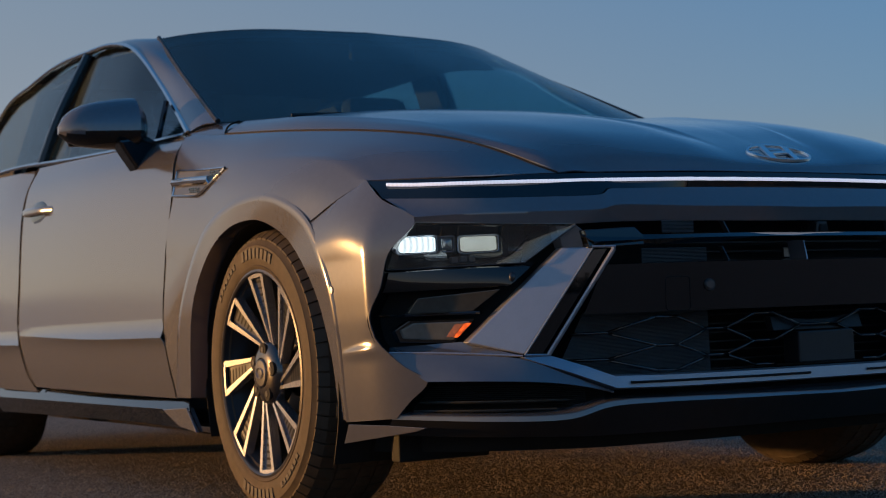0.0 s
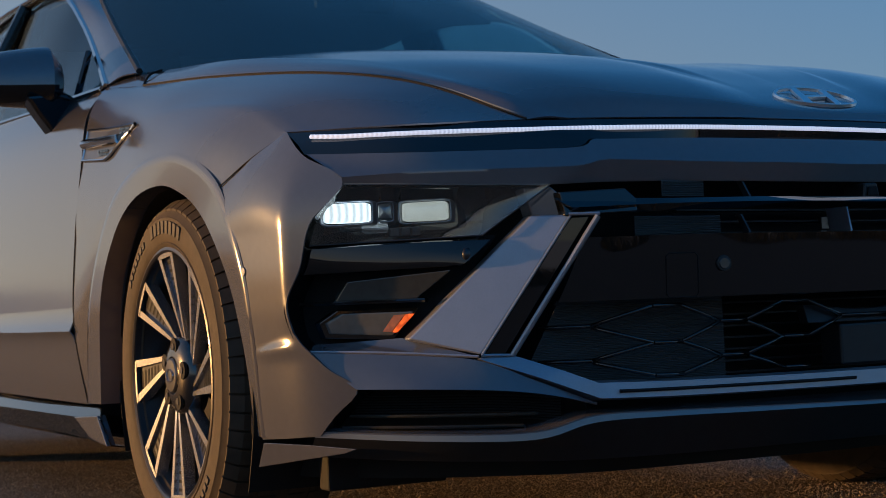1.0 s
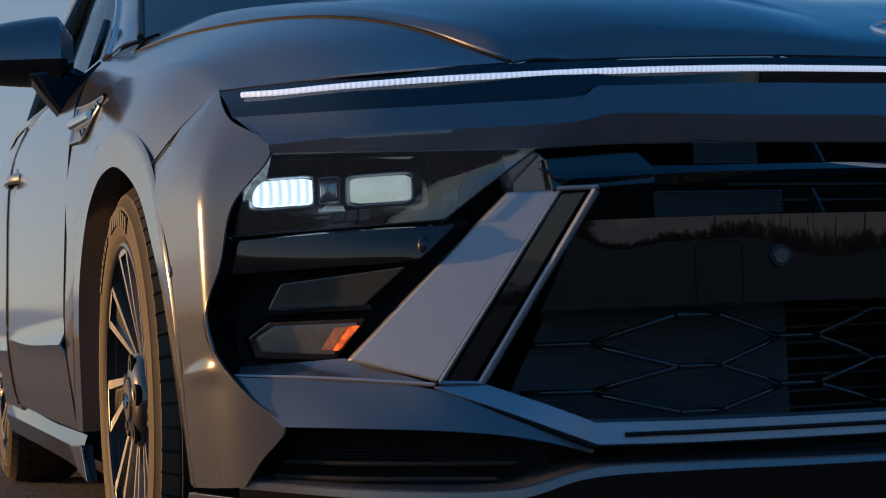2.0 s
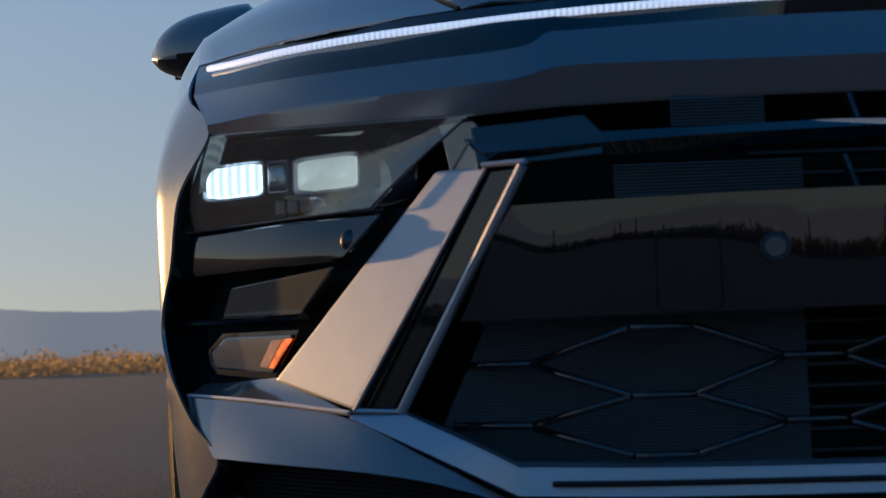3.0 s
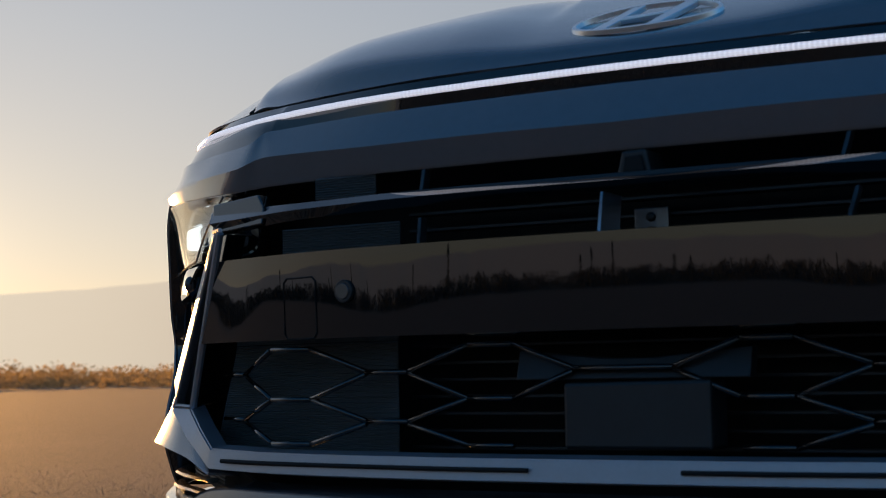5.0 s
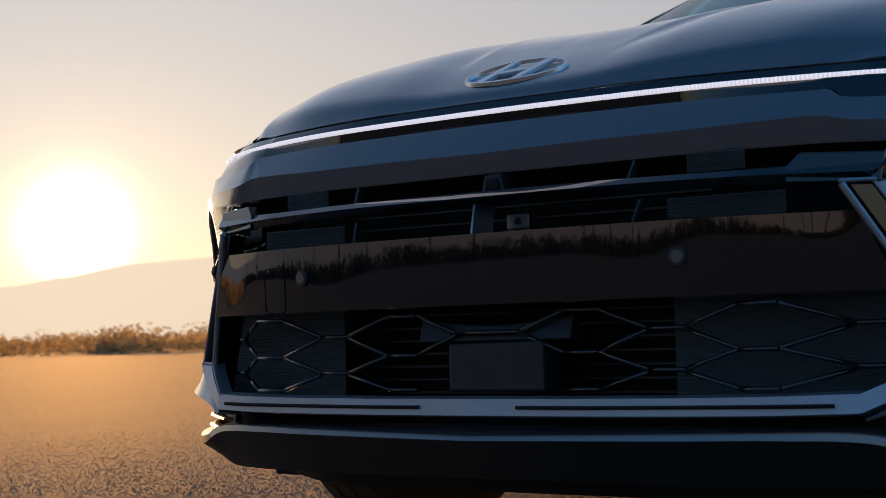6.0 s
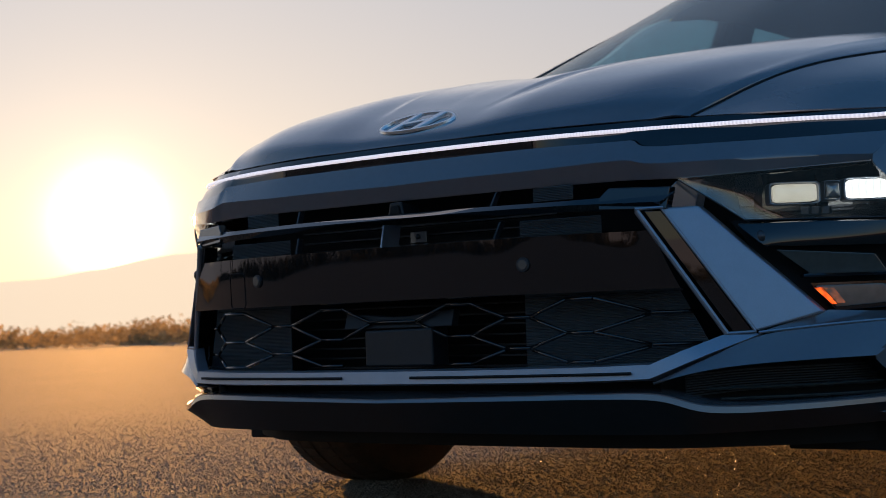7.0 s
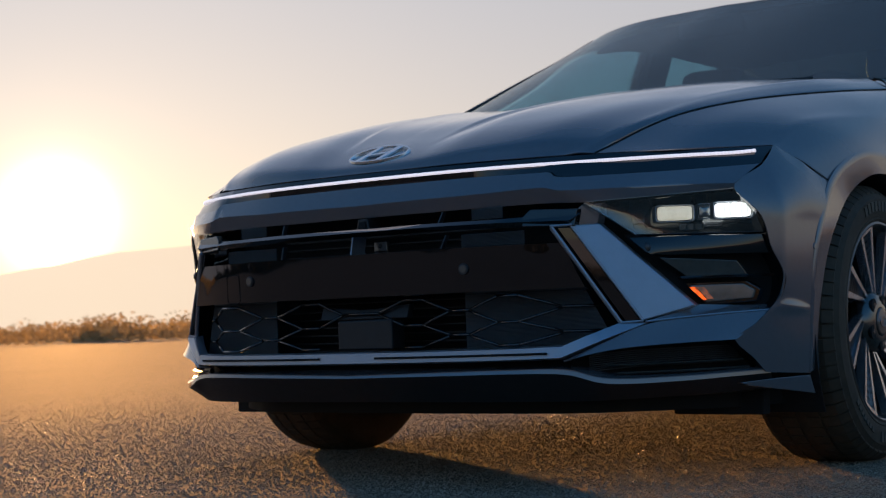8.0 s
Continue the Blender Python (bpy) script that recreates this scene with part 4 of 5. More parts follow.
# headlamps
def headlamp(s):
    h = tagged(empty("headlamp", car), "lit headlamp in a black recess with an amber turn signal")
    HB = [[(0.556, -0.79, 0.614), (0.675, -0.69, 0.622), (0.800, -0.575, 0.632)], [(0.59, -0.70, 0.60), (0.69, -0.60, 0.60), (0.81, -0.48, 0.60)], [(0.60, -0.69, 0.56), (0.70, -0.59, 0.56), (0.82, -0.47, 0.56)], [(0.635, -0.74, 0.543), (0.72, -0.655, 0.543), (0.832, -0.525, 0.541)]]
    panel("housing", [flip(surface(HB, 12, 12), s)], BLACK_GLOSS, h)
    LB = [[(0.60, -0.735, 0.545), (0.70, -0.650, 0.543), (0.826, -0.500, 0.541)], [(0.655, -0.70, 0.46), (0.73, -0.60, 0.46), (0.845, -0.46, 0.46)], [(0.72, -0.66, 0.385), (0.77, -0.58, 0.383), (0.835, -0.50, 0.38)]]
    panel("lower_housing", [flip(surface(LB, 10, 8), s)], CAVITY, h)
    LE = [[(0.550, -0.819, 0.615), (0.612, -0.782, 0.619), (0.70, -0.712, 0.626), (0.806, -0.610, 0.634)], [(0.598, -0.790, 0.578), (0.660, -0.738, 0.581), (0.735, -0.668, 0.584), (0.828, -0.573, 0.589)], [(0.640, -0.757, 0.541), (0.69, -0.707, 0.541), (0.75, -0.645, 0.541), (0.839, -0.549, 0.541)]]
    lens = panel("lens", [flip(surface(LE, 16, 10), s)], LENS, h, "clear lens")
    lens.visible_shadow = False
    tube("lens_edge", [(s * 0.552, -0.820, 0.613), (s * 0.600, -0.791, 0.576), (s * 0.640, -0.760, 0.542)], 0.0014, ALLOY_MID, h, n=8, seg=6)
    tube("lens_foot", [(s * 0.640, -0.760, 0.542), (s * 0.69, -0.709, 0.542), (s * 0.75, -0.647, 0.542), (s * 0.837, -0.552, 0.542)], 0.0012, ALLOY_DARK, h, n=12, seg=6)
    u = V(0.80, 0.60, 0)
    for c, w, hh, m, lb in ((V(0.784, -0.579, 0.592), 0.038, 0.0155, LED, "lit white diode projector"), (V(0.684, -0.658, 0.588), 0.037, 0.0150, LED_WARM, "pale projector lens"), (V(0.734, -0.618, 0.591), 0.012, 0.0130, PROJ_GLASS, "small middle lens")):
        def ring_at(k, push):
            o = []
            for j in range(28):
                t = 2 * math.pi * j / 28
                cx, cz = math.copysign(abs(math.cos(t)) ** 0.26, math.cos(t)), math.copysign(abs(math.sin(t)) ** 0.26, math.sin(t))
                p = c + u * (w * k * cx) + V(0, 0, hh * (k if k < 1 else 1 + 1.6 * (k - 1)) * cz) + V(-0.60, 0.80, 0) * push
                o.append(V(s * p.x, p.y, p.z))
            return o
        bm = bmesh.new()
        dome = [ring_at(1.0, 0.012), ring_at(1.0, 0.0), ring_at(0.93, -0.003), ring_at(0.75, -0.0055), ring_at(0.4, -0.0075), ring_at(0.02, -0.008)]
        add_grid(bm, dome, closed=True, core=V(s * c.x, c.y + 0.3, c.z))
        pr = link("projector", bm, m, h, lb)
        bm = bmesh.new()
        add_grid(bm, [ring_at(1.06, 0.02), ring_at(1.10, -0.001), ring_at(1.16, -0.001), ring_at(1.20, 0.03)], closed=True, core=V(s * c.x, c.y + 0.3, c.z))
        link("bezel", bm, SATIN, pr)
    for k in range(3):
        x = 0.700 + 0.013 * k
        slab("lamp_louvre", [(x, -0.672 + 0.012 * k, 0.550), (x + 0.010, -0.663 + 0.012 * k, 0.550), (x + 0.010, -0.663 + 0.012 * k, 0.563), (x, -0.672 + 0.012 * k, 0.563)], 0.01, ALLOY_DARK, h, "", 0.001, s)
    BA = [[(0.628, -0.757, 0.538), (0.72, -0.675, 0.539), (0.840, -0.540, 0.539)], [(0.634, -0.768, 0.532), (0.722, -0.682, 0.533), (0.845, -0.541, 0.533)], [(0.664, -0.750, 0.502), (0.740, -0.668, 0.500), (0.855, -0.524, 0.500)], [(0.668, -0.735, 0.496), (0.742, -0.650, 0.495), (0.852, -0.510, 0.495)]]
    panel("middle_bar", [flip(surface(BA, 14, 8), s)], BLACK_GLOSS, h, "gloss black bar")
    ball("bar_sensor", (s * 0.660, -0.747, 0.514), 0.0105, ALLOY_DARK, h, squash=(0.8, 0.6, 1))
    slab("duct_plate", [(0.674, -0.725, 0.493), (0.712, -0.672, 0.450), (0.800, -0.560, 0.452), (0.790, -0.585, 0.482)], (0, 0.02, -0.004), SMOKED, h, "", 0.002, s)
    tube("fin_bar", [(s * 0.706, -0.694, 0.4475), (s * 0.775, -0.612, 0.448), (s * 0.842, -0.518, 0.449)], 0.0038, BLACK_GLOSS, h, n=14, seg=8, flat=2.2)
    ts = slab("turn_signal", [(0.716, -0.676, 0.431), (0.799, -0.580, 0.432), (0.812, -0.553, 0.418), (0.808, -0.560, 0.400), (0.745, -0.648, 0.394)], (0.003, 0.012, 0), SIGNAL, h, "clear turn signal lens", 0.002, s)
    slab("amber_bulb", [(0.7215, -0.6765, 0.4270), (0.7300, -0.6665, 0.4270), (0.7460, -0.6505, 0.3995), (0.7425, -0.6545, 0.3990)], (-0.0022, -0.0022, 0), AMBER, h, "glowing amber bulb", 0.0008, s)
    # added plate beside the bulb: its light spreading in the lens
    slab("amber_lens_glow", [(0.7310, -0.6655, 0.4265), (0.7430, -0.6515, 0.4262), (0.7560, -0.6375, 0.4010), (0.7475, -0.6490, 0.4000)], (-0.0016, -0.0016, 0), AMBER_DIM, h, "dim amber glow in the signal lens", 0.0, s)
    slab("signal_frame", [(0.708, -0.680, 0.437), (0.803, -0.570, 0.438), (0.820, -0.540, 0.419), (0.813, -0.548, 0.393), (0.744, -0.644, 0.386)], (0.004, 0.015, 0), BLACK_GLOSS, h, "", 0.002, s)
    panel("foot_tray", [flip(surface([[(0.735, -0.66, 0.390), (0.79, -0.575, 0.386), (0.838, -0.51, 0.384)], [(0.667, -0.772, 0.359), (0.757, -0.652, 0.369), (0.844, -0.537, 0.375)]], 12, 3), s)], PAINT, h, "", core=V(0, 0, -2))
    return h


for s in ALL:
    headlamp(s)
    bm = bmesh.new()
    bmesh.ops.create_cone(bm, cap_ends=True, segments=24, radius1=0.0085, radius2=0.008, depth=0.004)
    ob = link("parking_sensor", bm, PAINT, bumper, "", bevel=0.001)
    ob.matrix_local = pose(s * (side_x(-0.389, 0.510) + 0.0004), -0.389, 0.510, 90, 0, s * 80)

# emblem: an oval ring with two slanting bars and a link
emblem = tagged(empty("emblem", car), "oval chrome hood emblem")


def on_emblem(u, v, h=0.0):
    n = V(0, -0.47, 0.88)
    w = V(0, 0.88, 0.47)
    return V(0, -0.806, 0.7690) + V(u, 0, 0) + w * v + n * (h - 0.35 * u * u)


bm = bmesh.new()
rows = []
for k in range(64):
    t = 2 * math.pi * k / 64
    rows.append([on_emblem(0.086 * q * math.cos(t), 0.046 * q2 * math.sin(t), h) for q, q2, h in ((1, 1, -0.002), (0.985, 0.975, 0.003), (0.93, 0.87, 0.003), (0.915, 0.845, -0.002))])
rows.append(rows[0])
add_grid(bm, rows, core=V(0, -0.6, 0.3))
link("ring", bm, EMBLEM, emblem, weld=0.0002)
for shape in ([(-0.050, -0.031), (-0.034, -0.036), (-0.012, 0.040), (-0.028, 0.035)], [(0.050, 0.031), (0.034, 0.036), (0.012, -0.040), (0.028, -0.035)], [(-0.028, -0.009), (0.022, -0.002), (0.028, 0.009), (-0.022, 0.002)]):
    bm = bmesh.new()
    a = [bm.verts.new(on_emblem(u, v, 0.003)) for u, v in shape]
    b = [bm.verts.new(on_emblem(u, v, -0.003)) for u, v in shape]
    bm.faces.new(a)
    bm.faces.new(b[::-1])
    for i in range(4):
        bm.faces.new((a[i], b[i], b[(i + 1) % 4], a[(i + 1) % 4]))
    bmesh.ops.recalc_face_normals(bm, faces=bm.faces)
    link("emblem_bar", bm, EMBLEM, emblem, bevel=0.001)


# ---- wheels
def ring_grid(prof, n, s):
    return [[V(s * o, r * math.cos(2 * math.pi * k / n), r * math.sin(2 * math.pi * k / n)) for k in range(n)] for r, o in prof]


def arm(name, pts_r, w, material, parent, s, lab=""):
    """A blade from hub to rim: stations (radius, angle in degrees, half width, outward place)."""
    bm = bmesh.new()
    rows = []
    for r, a, hw, o, d in pts_r:
        c = V(0, math.sin(radians(a)) * r, math.cos(radians(a)) * r)
        t = V(0, math.cos(radians(a)), -math.sin(radians(a)))
        rows.append([c - t * hw + V(s * (o - d), 0, 0), c - t * hw + V(s * o, 0, 0), c + t * hw + V(s * o, 0, 0), c + t * hw + V(s * (o - d), 0, 0)])
    add_grid(bm, rows, smooth=False, core=V(-s * 5, 0, 0))
    return link(name, bm, material, parent, lab, weld=0.0001)


def straight(q, a, sw):
    """Radius and angle at share q of a straight line from hub to rim that sweeps by sw degrees."""
    y0, z0 = 0.066 * math.sin(radians(a)), 0.066 * math.cos(radians(a))
    y1, z1 = 0.237 * math.sin(radians(a + sw)), 0.237 * math.cos(radians(a + sw))
    y, z = y0 + (y1 - y0) * q, z0 + (z1 - z0) * q
    return math.hypot(y, z), math.degrees(math.atan2(y, z))


def make_wheel(s, turn):
    w = empty("wheel", car)
    n = 120
    prof = [(0.226, -0.095), (0.240, -0.110), (0.262, -0.118), (0.292, -0.117), (0.314, -0.108), (0.326, -0.094), (0.332, -0.075), (0.334, -0.045), (0.3345, 0.0), (0.334, 0.045), (0.327, 0.075), (0.320, 0.092), (0.3115, 0.1055), (0.3105, 0.1085), (0.300, 0.1145), (0.298, 0.1165), (0.275, 0.1185), (0.262, 0.118), (0.252, 0.1145), (0.250, 0.1165), (0.243, 0.1135), (0.236, 0.108), (0.226, 0.095)]
    bm = bmesh.new()
    add_grid(bm, ring_grid(prof, n, s), closed=True, core=V(0, 0, 0))
    tyre = link("tyre", bm, RUBBER, w, "worn black road tyre")
    # tread blocks: cross grooves cut as raised lands round the shoulder
    bm = bmesh.new()
    for k in range(64):
        a = 2 * math.pi * k / 64
        b = a + 2 * math.pi / 64 * 0.86
        for o0, o1, r0, r1 in ((0.088, 0.1085, 0.3310, 0.3150), (0.052, 0.088, 0.3375, 0.331), (0.012, 0.046, 0.3380, 0.3377), (-0.046, -0.012, 0.3377, 0.3380), (-0.088, -0.052, 0.331, 0.3375), (-0.1085, -0.088, 0.3150, 0.3310)):
            q = []
            for (ang, o, r) in ((a, o0, r0), (b, o0, r0), (b, o1, r1), (a, o1, r1)):
                q.append((V(s * o, math.cos(ang) * r, math.sin(ang) * r), V(s * o, math.cos(ang) * (r - 0.008), math.sin(ang) * (r - 0.008))))
            top = [bm.verts.new(t[0]) for t in q]
            bot = [bm.verts.new(t[1]) for t in q]
            bm.faces.new(top)
            for i in range(4):
                bm.faces.new((top[i], bot[i], bot[(i + 1) % 4], top[(i + 1) % 4]))
    bmesh.ops.recalc_face_normals(bm, faces=bm.faces)
    tagged(link("tread", bm, RUBBER, w), kind="stuff")
    # raised bars where the sidewall carries its lettering
    for a0, a1, r0, r1, cnt in ((-22, 16, 0.268, 0.292, 8), (158, 196, 0.268, 0.292, 8), (24, 52, 0.272, 0.284, 7), (205, 232, 0.272, 0.284, 7)):
        for k in range(cnt):
            bm = bmesh.new()
            q0 = radians(a0 + (a1 - a0) * k / cnt)
            q1 = radians(a0 + (a1 - a0) * (k + 0.68) / cnt)
            ps = [(r0, q0), (r0, q1), (r1, q1), (r1, q0)]
            top = [bm.verts.new((s * 0.1205, math.sin(q) * r, math.cos(q) * r)) for r, q in ps]
            bot = [bm.verts.new((s * 0.1150, math.sin(q) * r, math.cos(q) * r)) for r, q in ps]
            bm.faces.new(top)
            for i in range(4):
                bm.faces.new((top[i], bot[i], bot[(i + 1) % 4], top[(i + 1) % 4]))
            bmesh.ops.recalc_face_normals(bm, faces=bm.faces)
            link("sidewall_bar", bm, RUBBER_PALE, w)
    bm = bmesh.new()
    add_grid(bm, ring_grid([(0.243, 0.104), (0.242, 0.1125), (0.236, 0.1135), (0.231, 0.108), (0.228, 0.095), (0.217, 0.08), (0.205, 0.02), (0.205, -0.09)], n, s), closed=True, core=V(s * 9, 0, 0))
    rim = link("rim", bm, BLACK_PLASTIC, w, "two-tone turbine alloy rim")
    bm = bmesh.new()
    add_grid(bm, ring_grid([(0.2432, 0.1128), (0.237, 0.1145), (0.2325, 0.1115)], n, s), closed=True, core=V(s * 9, 0, 0))
    link("rim_lip", bm, ALLOY_DARK, w)
    bm = bmesh.new()
    add_grid(bm, ring_grid([(0.16, 0.0), (0.155, 0.012), (0.06, 0.014), (0.05, 0.03)], 48, s), closed=True, core=V(-s * 9, 0, 0))
    link("brake_disc", bm, ALLOY_DARK, w, "dark brake disc")
    bm = bmesh.new()
    add_grid(bm, ring_grid([(0.19, -0.06), (0.19, -0.02), (0.0001, -0.02)], 40, s), closed=True, core=V(-s * 9, 0, 0))
    link("hub_back", bm, CAVITY, w)
    sw = -30 * s
    for k in range(8):
        # swept paddle: slotted grey plate between two bright machined edges
        a = 45 * k + turn
        st = []
        for i in range(7):
            q = i / 6
            r, b_ = straight(q, a, sw)
            st.append((r, b_, 0.0070 + 0.0300 * q ** 1.1, 0.088 + 0.020 * q))
        arm("paddle", [(r, b_, hw, o - 0.006, 0.02) for r, b_, hw, o in st], 0, PADDLE, w, s)
        for e in (-1, 1):
            arm("spoke", [(r, b_ + e * math.degrees(hw / r), 0.0042 + 0.0034 * i / 6, o + 0.002, 0.022) for i, (r, b_, hw, o) in enumerate(st)], 0, ALLOY, w, s, "bright machined spoke")
        arm("spoke_bridge", [(0.2235, st[-1][1], st[-1][2] + 0.004, 0.1095, 0.02), (0.2385, st[-1][1], st[-1][2] + 0.008, 0.1115, 0.02)], 0, ALLOY, w, s)
        for j in range(6):
            q = 0.42 + 0.088 * j
            hw, o = (0.007 + 0.030 * q ** 1.1) * 0.52, 0.0828 + 0.020 * q
            (r, b_), (r2, b2) = straight(q, a, sw), straight(q + 0.032, a, sw)
            arm("paddle_slot", [(r, b_, hw, o, 0.003), (r2, b2, hw, o + 0.001, 0.003)], 0, CAVITY, w, s)
    bm = bmesh.new()
    add_grid(bm, ring_grid([(0.077, 0.06), (0.076, 0.086), (0.071, 0.096), (0.062, 0.1025), (0.048, 0.1065), (0.036, 0.1075), (0.034, 0.104), (0.0001, 0.104)], 48, s), closed=True, core=V(-s * 9, 0, 0))
    link("hub", bm, HUB, w, "dark hub with five bolt holes")
    bm = bmesh.new()
    add_grid(bm, ring_grid([(0.033, 0.104), (0.033, 0.109), (0.030, 0.1115), (0.0001, 0.113)], 40, s), closed=True, core=V(-s * 9, 0, 0))
    link("hub_cap", bm, ALLOY_MID, w)
    bm = bmesh.new()
    add_grid(bm, [[V(s * o, 0.021 * q * math.cos(t), 0.013 * q * math.sin(t)) for t in [2 * math.pi * k / 32 for k in range(32)]] for q, o in ((1, 0.112), (0.98, 0.1145), (0.8, 0.1145), (0.78, 0.112))], closed=True, core=V(-s * 9, 0, 0))
    link("cap_ring", bm, CHROME, w)
    for k in range(5):
        a = radians(72 * k + turn + 18)
        bm = bmesh.new()
        bmesh.ops.create_cone(bm, cap_ends=True, segments=20, radius1=0.0165, radius2=0.0165, depth=0.005)
        ob = link("bolt_hole", bm, CAVITY, w)
        ob.matrix_local = Matrix.Translation((s * 0.1040, math.sin(a) * 0.0545, math.cos(a) * 0.0545)) @ pose(0, 0, 0, 0, 90, 0)
        bm = bmesh.new()
        bmesh.ops.create_cone(bm, cap_ends=True, segments=6, radius1=0.0075, radius2=0.0065, depth=0.008)
        ob = link("wheel_nut", bm, ALLOY_DARK, w)
        ob.matrix_local = Matrix.Translation((s * 0.1042, math.sin(a) * 0.0545, math.cos(a) * 0.0545)) @ pose(0, 0, 0, 0, 90, 0)
    return w


for s in ALL:
    front = make_wheel(s, -26 if s < 0 else 11)
    front.matrix_local = pose(s * 0.785, 0.0, 0.334)
    copy_thing(front, pose(s * 0.785, 2.93, 0.334))

# ---- cabin
WS = [
    [(0, 0.27, 0.982), (0.4, 0.31, 0.99), (0.63, 0.38, 0.991), (0.787, 0.50, 0.996)],
    [(0, 0.72, 1.210), (0.36, 0.76, 1.208), (0.59, 0.84, 1.199), (0.718, 0.93, 1.191)],
    [(0, 1.15, 1.410), (0.33, 1.19, 1.409), (0.52, 1.26, 1.401), (0.640, 1.36, 1.391)],
]
ws = panel("windshield", [whole(surface(WS, 16, 18))], WINDOW, car, "tinted windshield")
ws.visible_shadow = False
for s in ALL:
    fr = [[V(p.x, p.y, p.z) for p in row] for row in surface(WS, 40, 18)]
    panel("glass_border", [[[V(s * q.x, q.y + 0.006, q.z - 0.010) for q in row[38:]] for row in fr]], BLACK_GLOSS, car)
for s in ALL:
    tube("windshield_seal", [(s * (x - 0.004), y, z + 0.003) for x, y, z in (WS[0][3], (0.754, 0.71, 1.091), WS[1][3], (0.677, 1.15, 1.290), WS[2][3])], 0.008, BLACK_PLASTIC, car, n=40, seg=6)
panel("glass_header", [[[V(q.x, q.y + 0.006, q.z - 0.010) for q in row] for row in whole(surface(WS, 20, 30)[28:])]], BLACK_GLOSS, car)
ROOF = [WS[2], [(0, 1.75, 1.462), (0.33, 1.75, 1.460), (0.52, 1.76, 1.456), (0.645, 1.78, 1.448)], [(0, 2.6, 1.478), (0.33, 2.6, 1.475), (0.5, 2.6, 1.472), (0.64, 2.6, 1.462)]]
panel("headliner", [whole([[V(p.x, p.y + 0.02, p.z - 0.035) for p in r] for r in surface(ROOF, 16, 16)])], INTERIOR, car)
panel("roof", [whole(surface(ROOF, 16, 16))], BLACK_GLOSS, car, "gloss dark roof")
BACK = [ROOF[2], [(0, 3.1, 1.36), (0.33, 3.1, 1.36), (0.52, 3.1, 1.36), (0.65, 3.1, 1.39)], [(0, 3.55, 1.10), (0.33, 3.55, 1.10), (0.55, 3.53, 1.09), (0.68, 3.5, 1.08)]]
rg = panel("rear_window", [whole(surface(BACK, 12, 12))], DARK_WINDOW, car)
rg.visible_shadow = False
TRUNK = [BACK[2], [(0, 3.8, 1.09), (0.33, 3.8, 1.09), (0.6, 3.78, 1.08), (0.74, 3.7, 1.06)], [(0, 3.95, 1.0), (0.33, 3.94, 1.0), (0.6, 3.9, 0.99), (0.8, 3.78, 0.97)], [(0, 3.95, 0.35), (0.33, 3.94, 0.35), (0.6, 3.92, 0.35), (0.85, 3.75, 0.35)]]
panel("trunk", [whole(surface(TRUNK, 12, 16))], PAINT, car)
PIL_O = [(0.833, 0.595, 0.979), (0.79, 0.80, 1.07), (0.742, 1.08, 1.205), (0.722, 1.345, 1.345), (0.712, 1.60, 1.412), (0.712, 1.894, 1.438), (0.712, 2.25, 1.456), (0.705, 2.65, 1.448), (0.71, 3.1, 1.40), (0.76, 3.45, 1.12)]
PIL_I = [WS[0][3], (0.754, 0.71, 1.091), WS[1][3], (0.677, 1.15, 1.290), WS[2][3], ROOF[1][3], (0.645, 2.2, 1.466), ROOF[2][3], BACK[1][3], BACK[2][3]]
BELT = [(0.836, 0.61, 0.974), (0.848, 0.85, 0.984), (0.858, 1.10, 0.993), (0.865, 1.36, 1.008), (0.868, 1.58, 1.022), (0.872, 1.85, 1.042), (0.872, 2.2, 1.068), (0.868, 2.6, 1.085), (0.85, 3.1, 1.095), (0.80, 3.42, 1.098)]
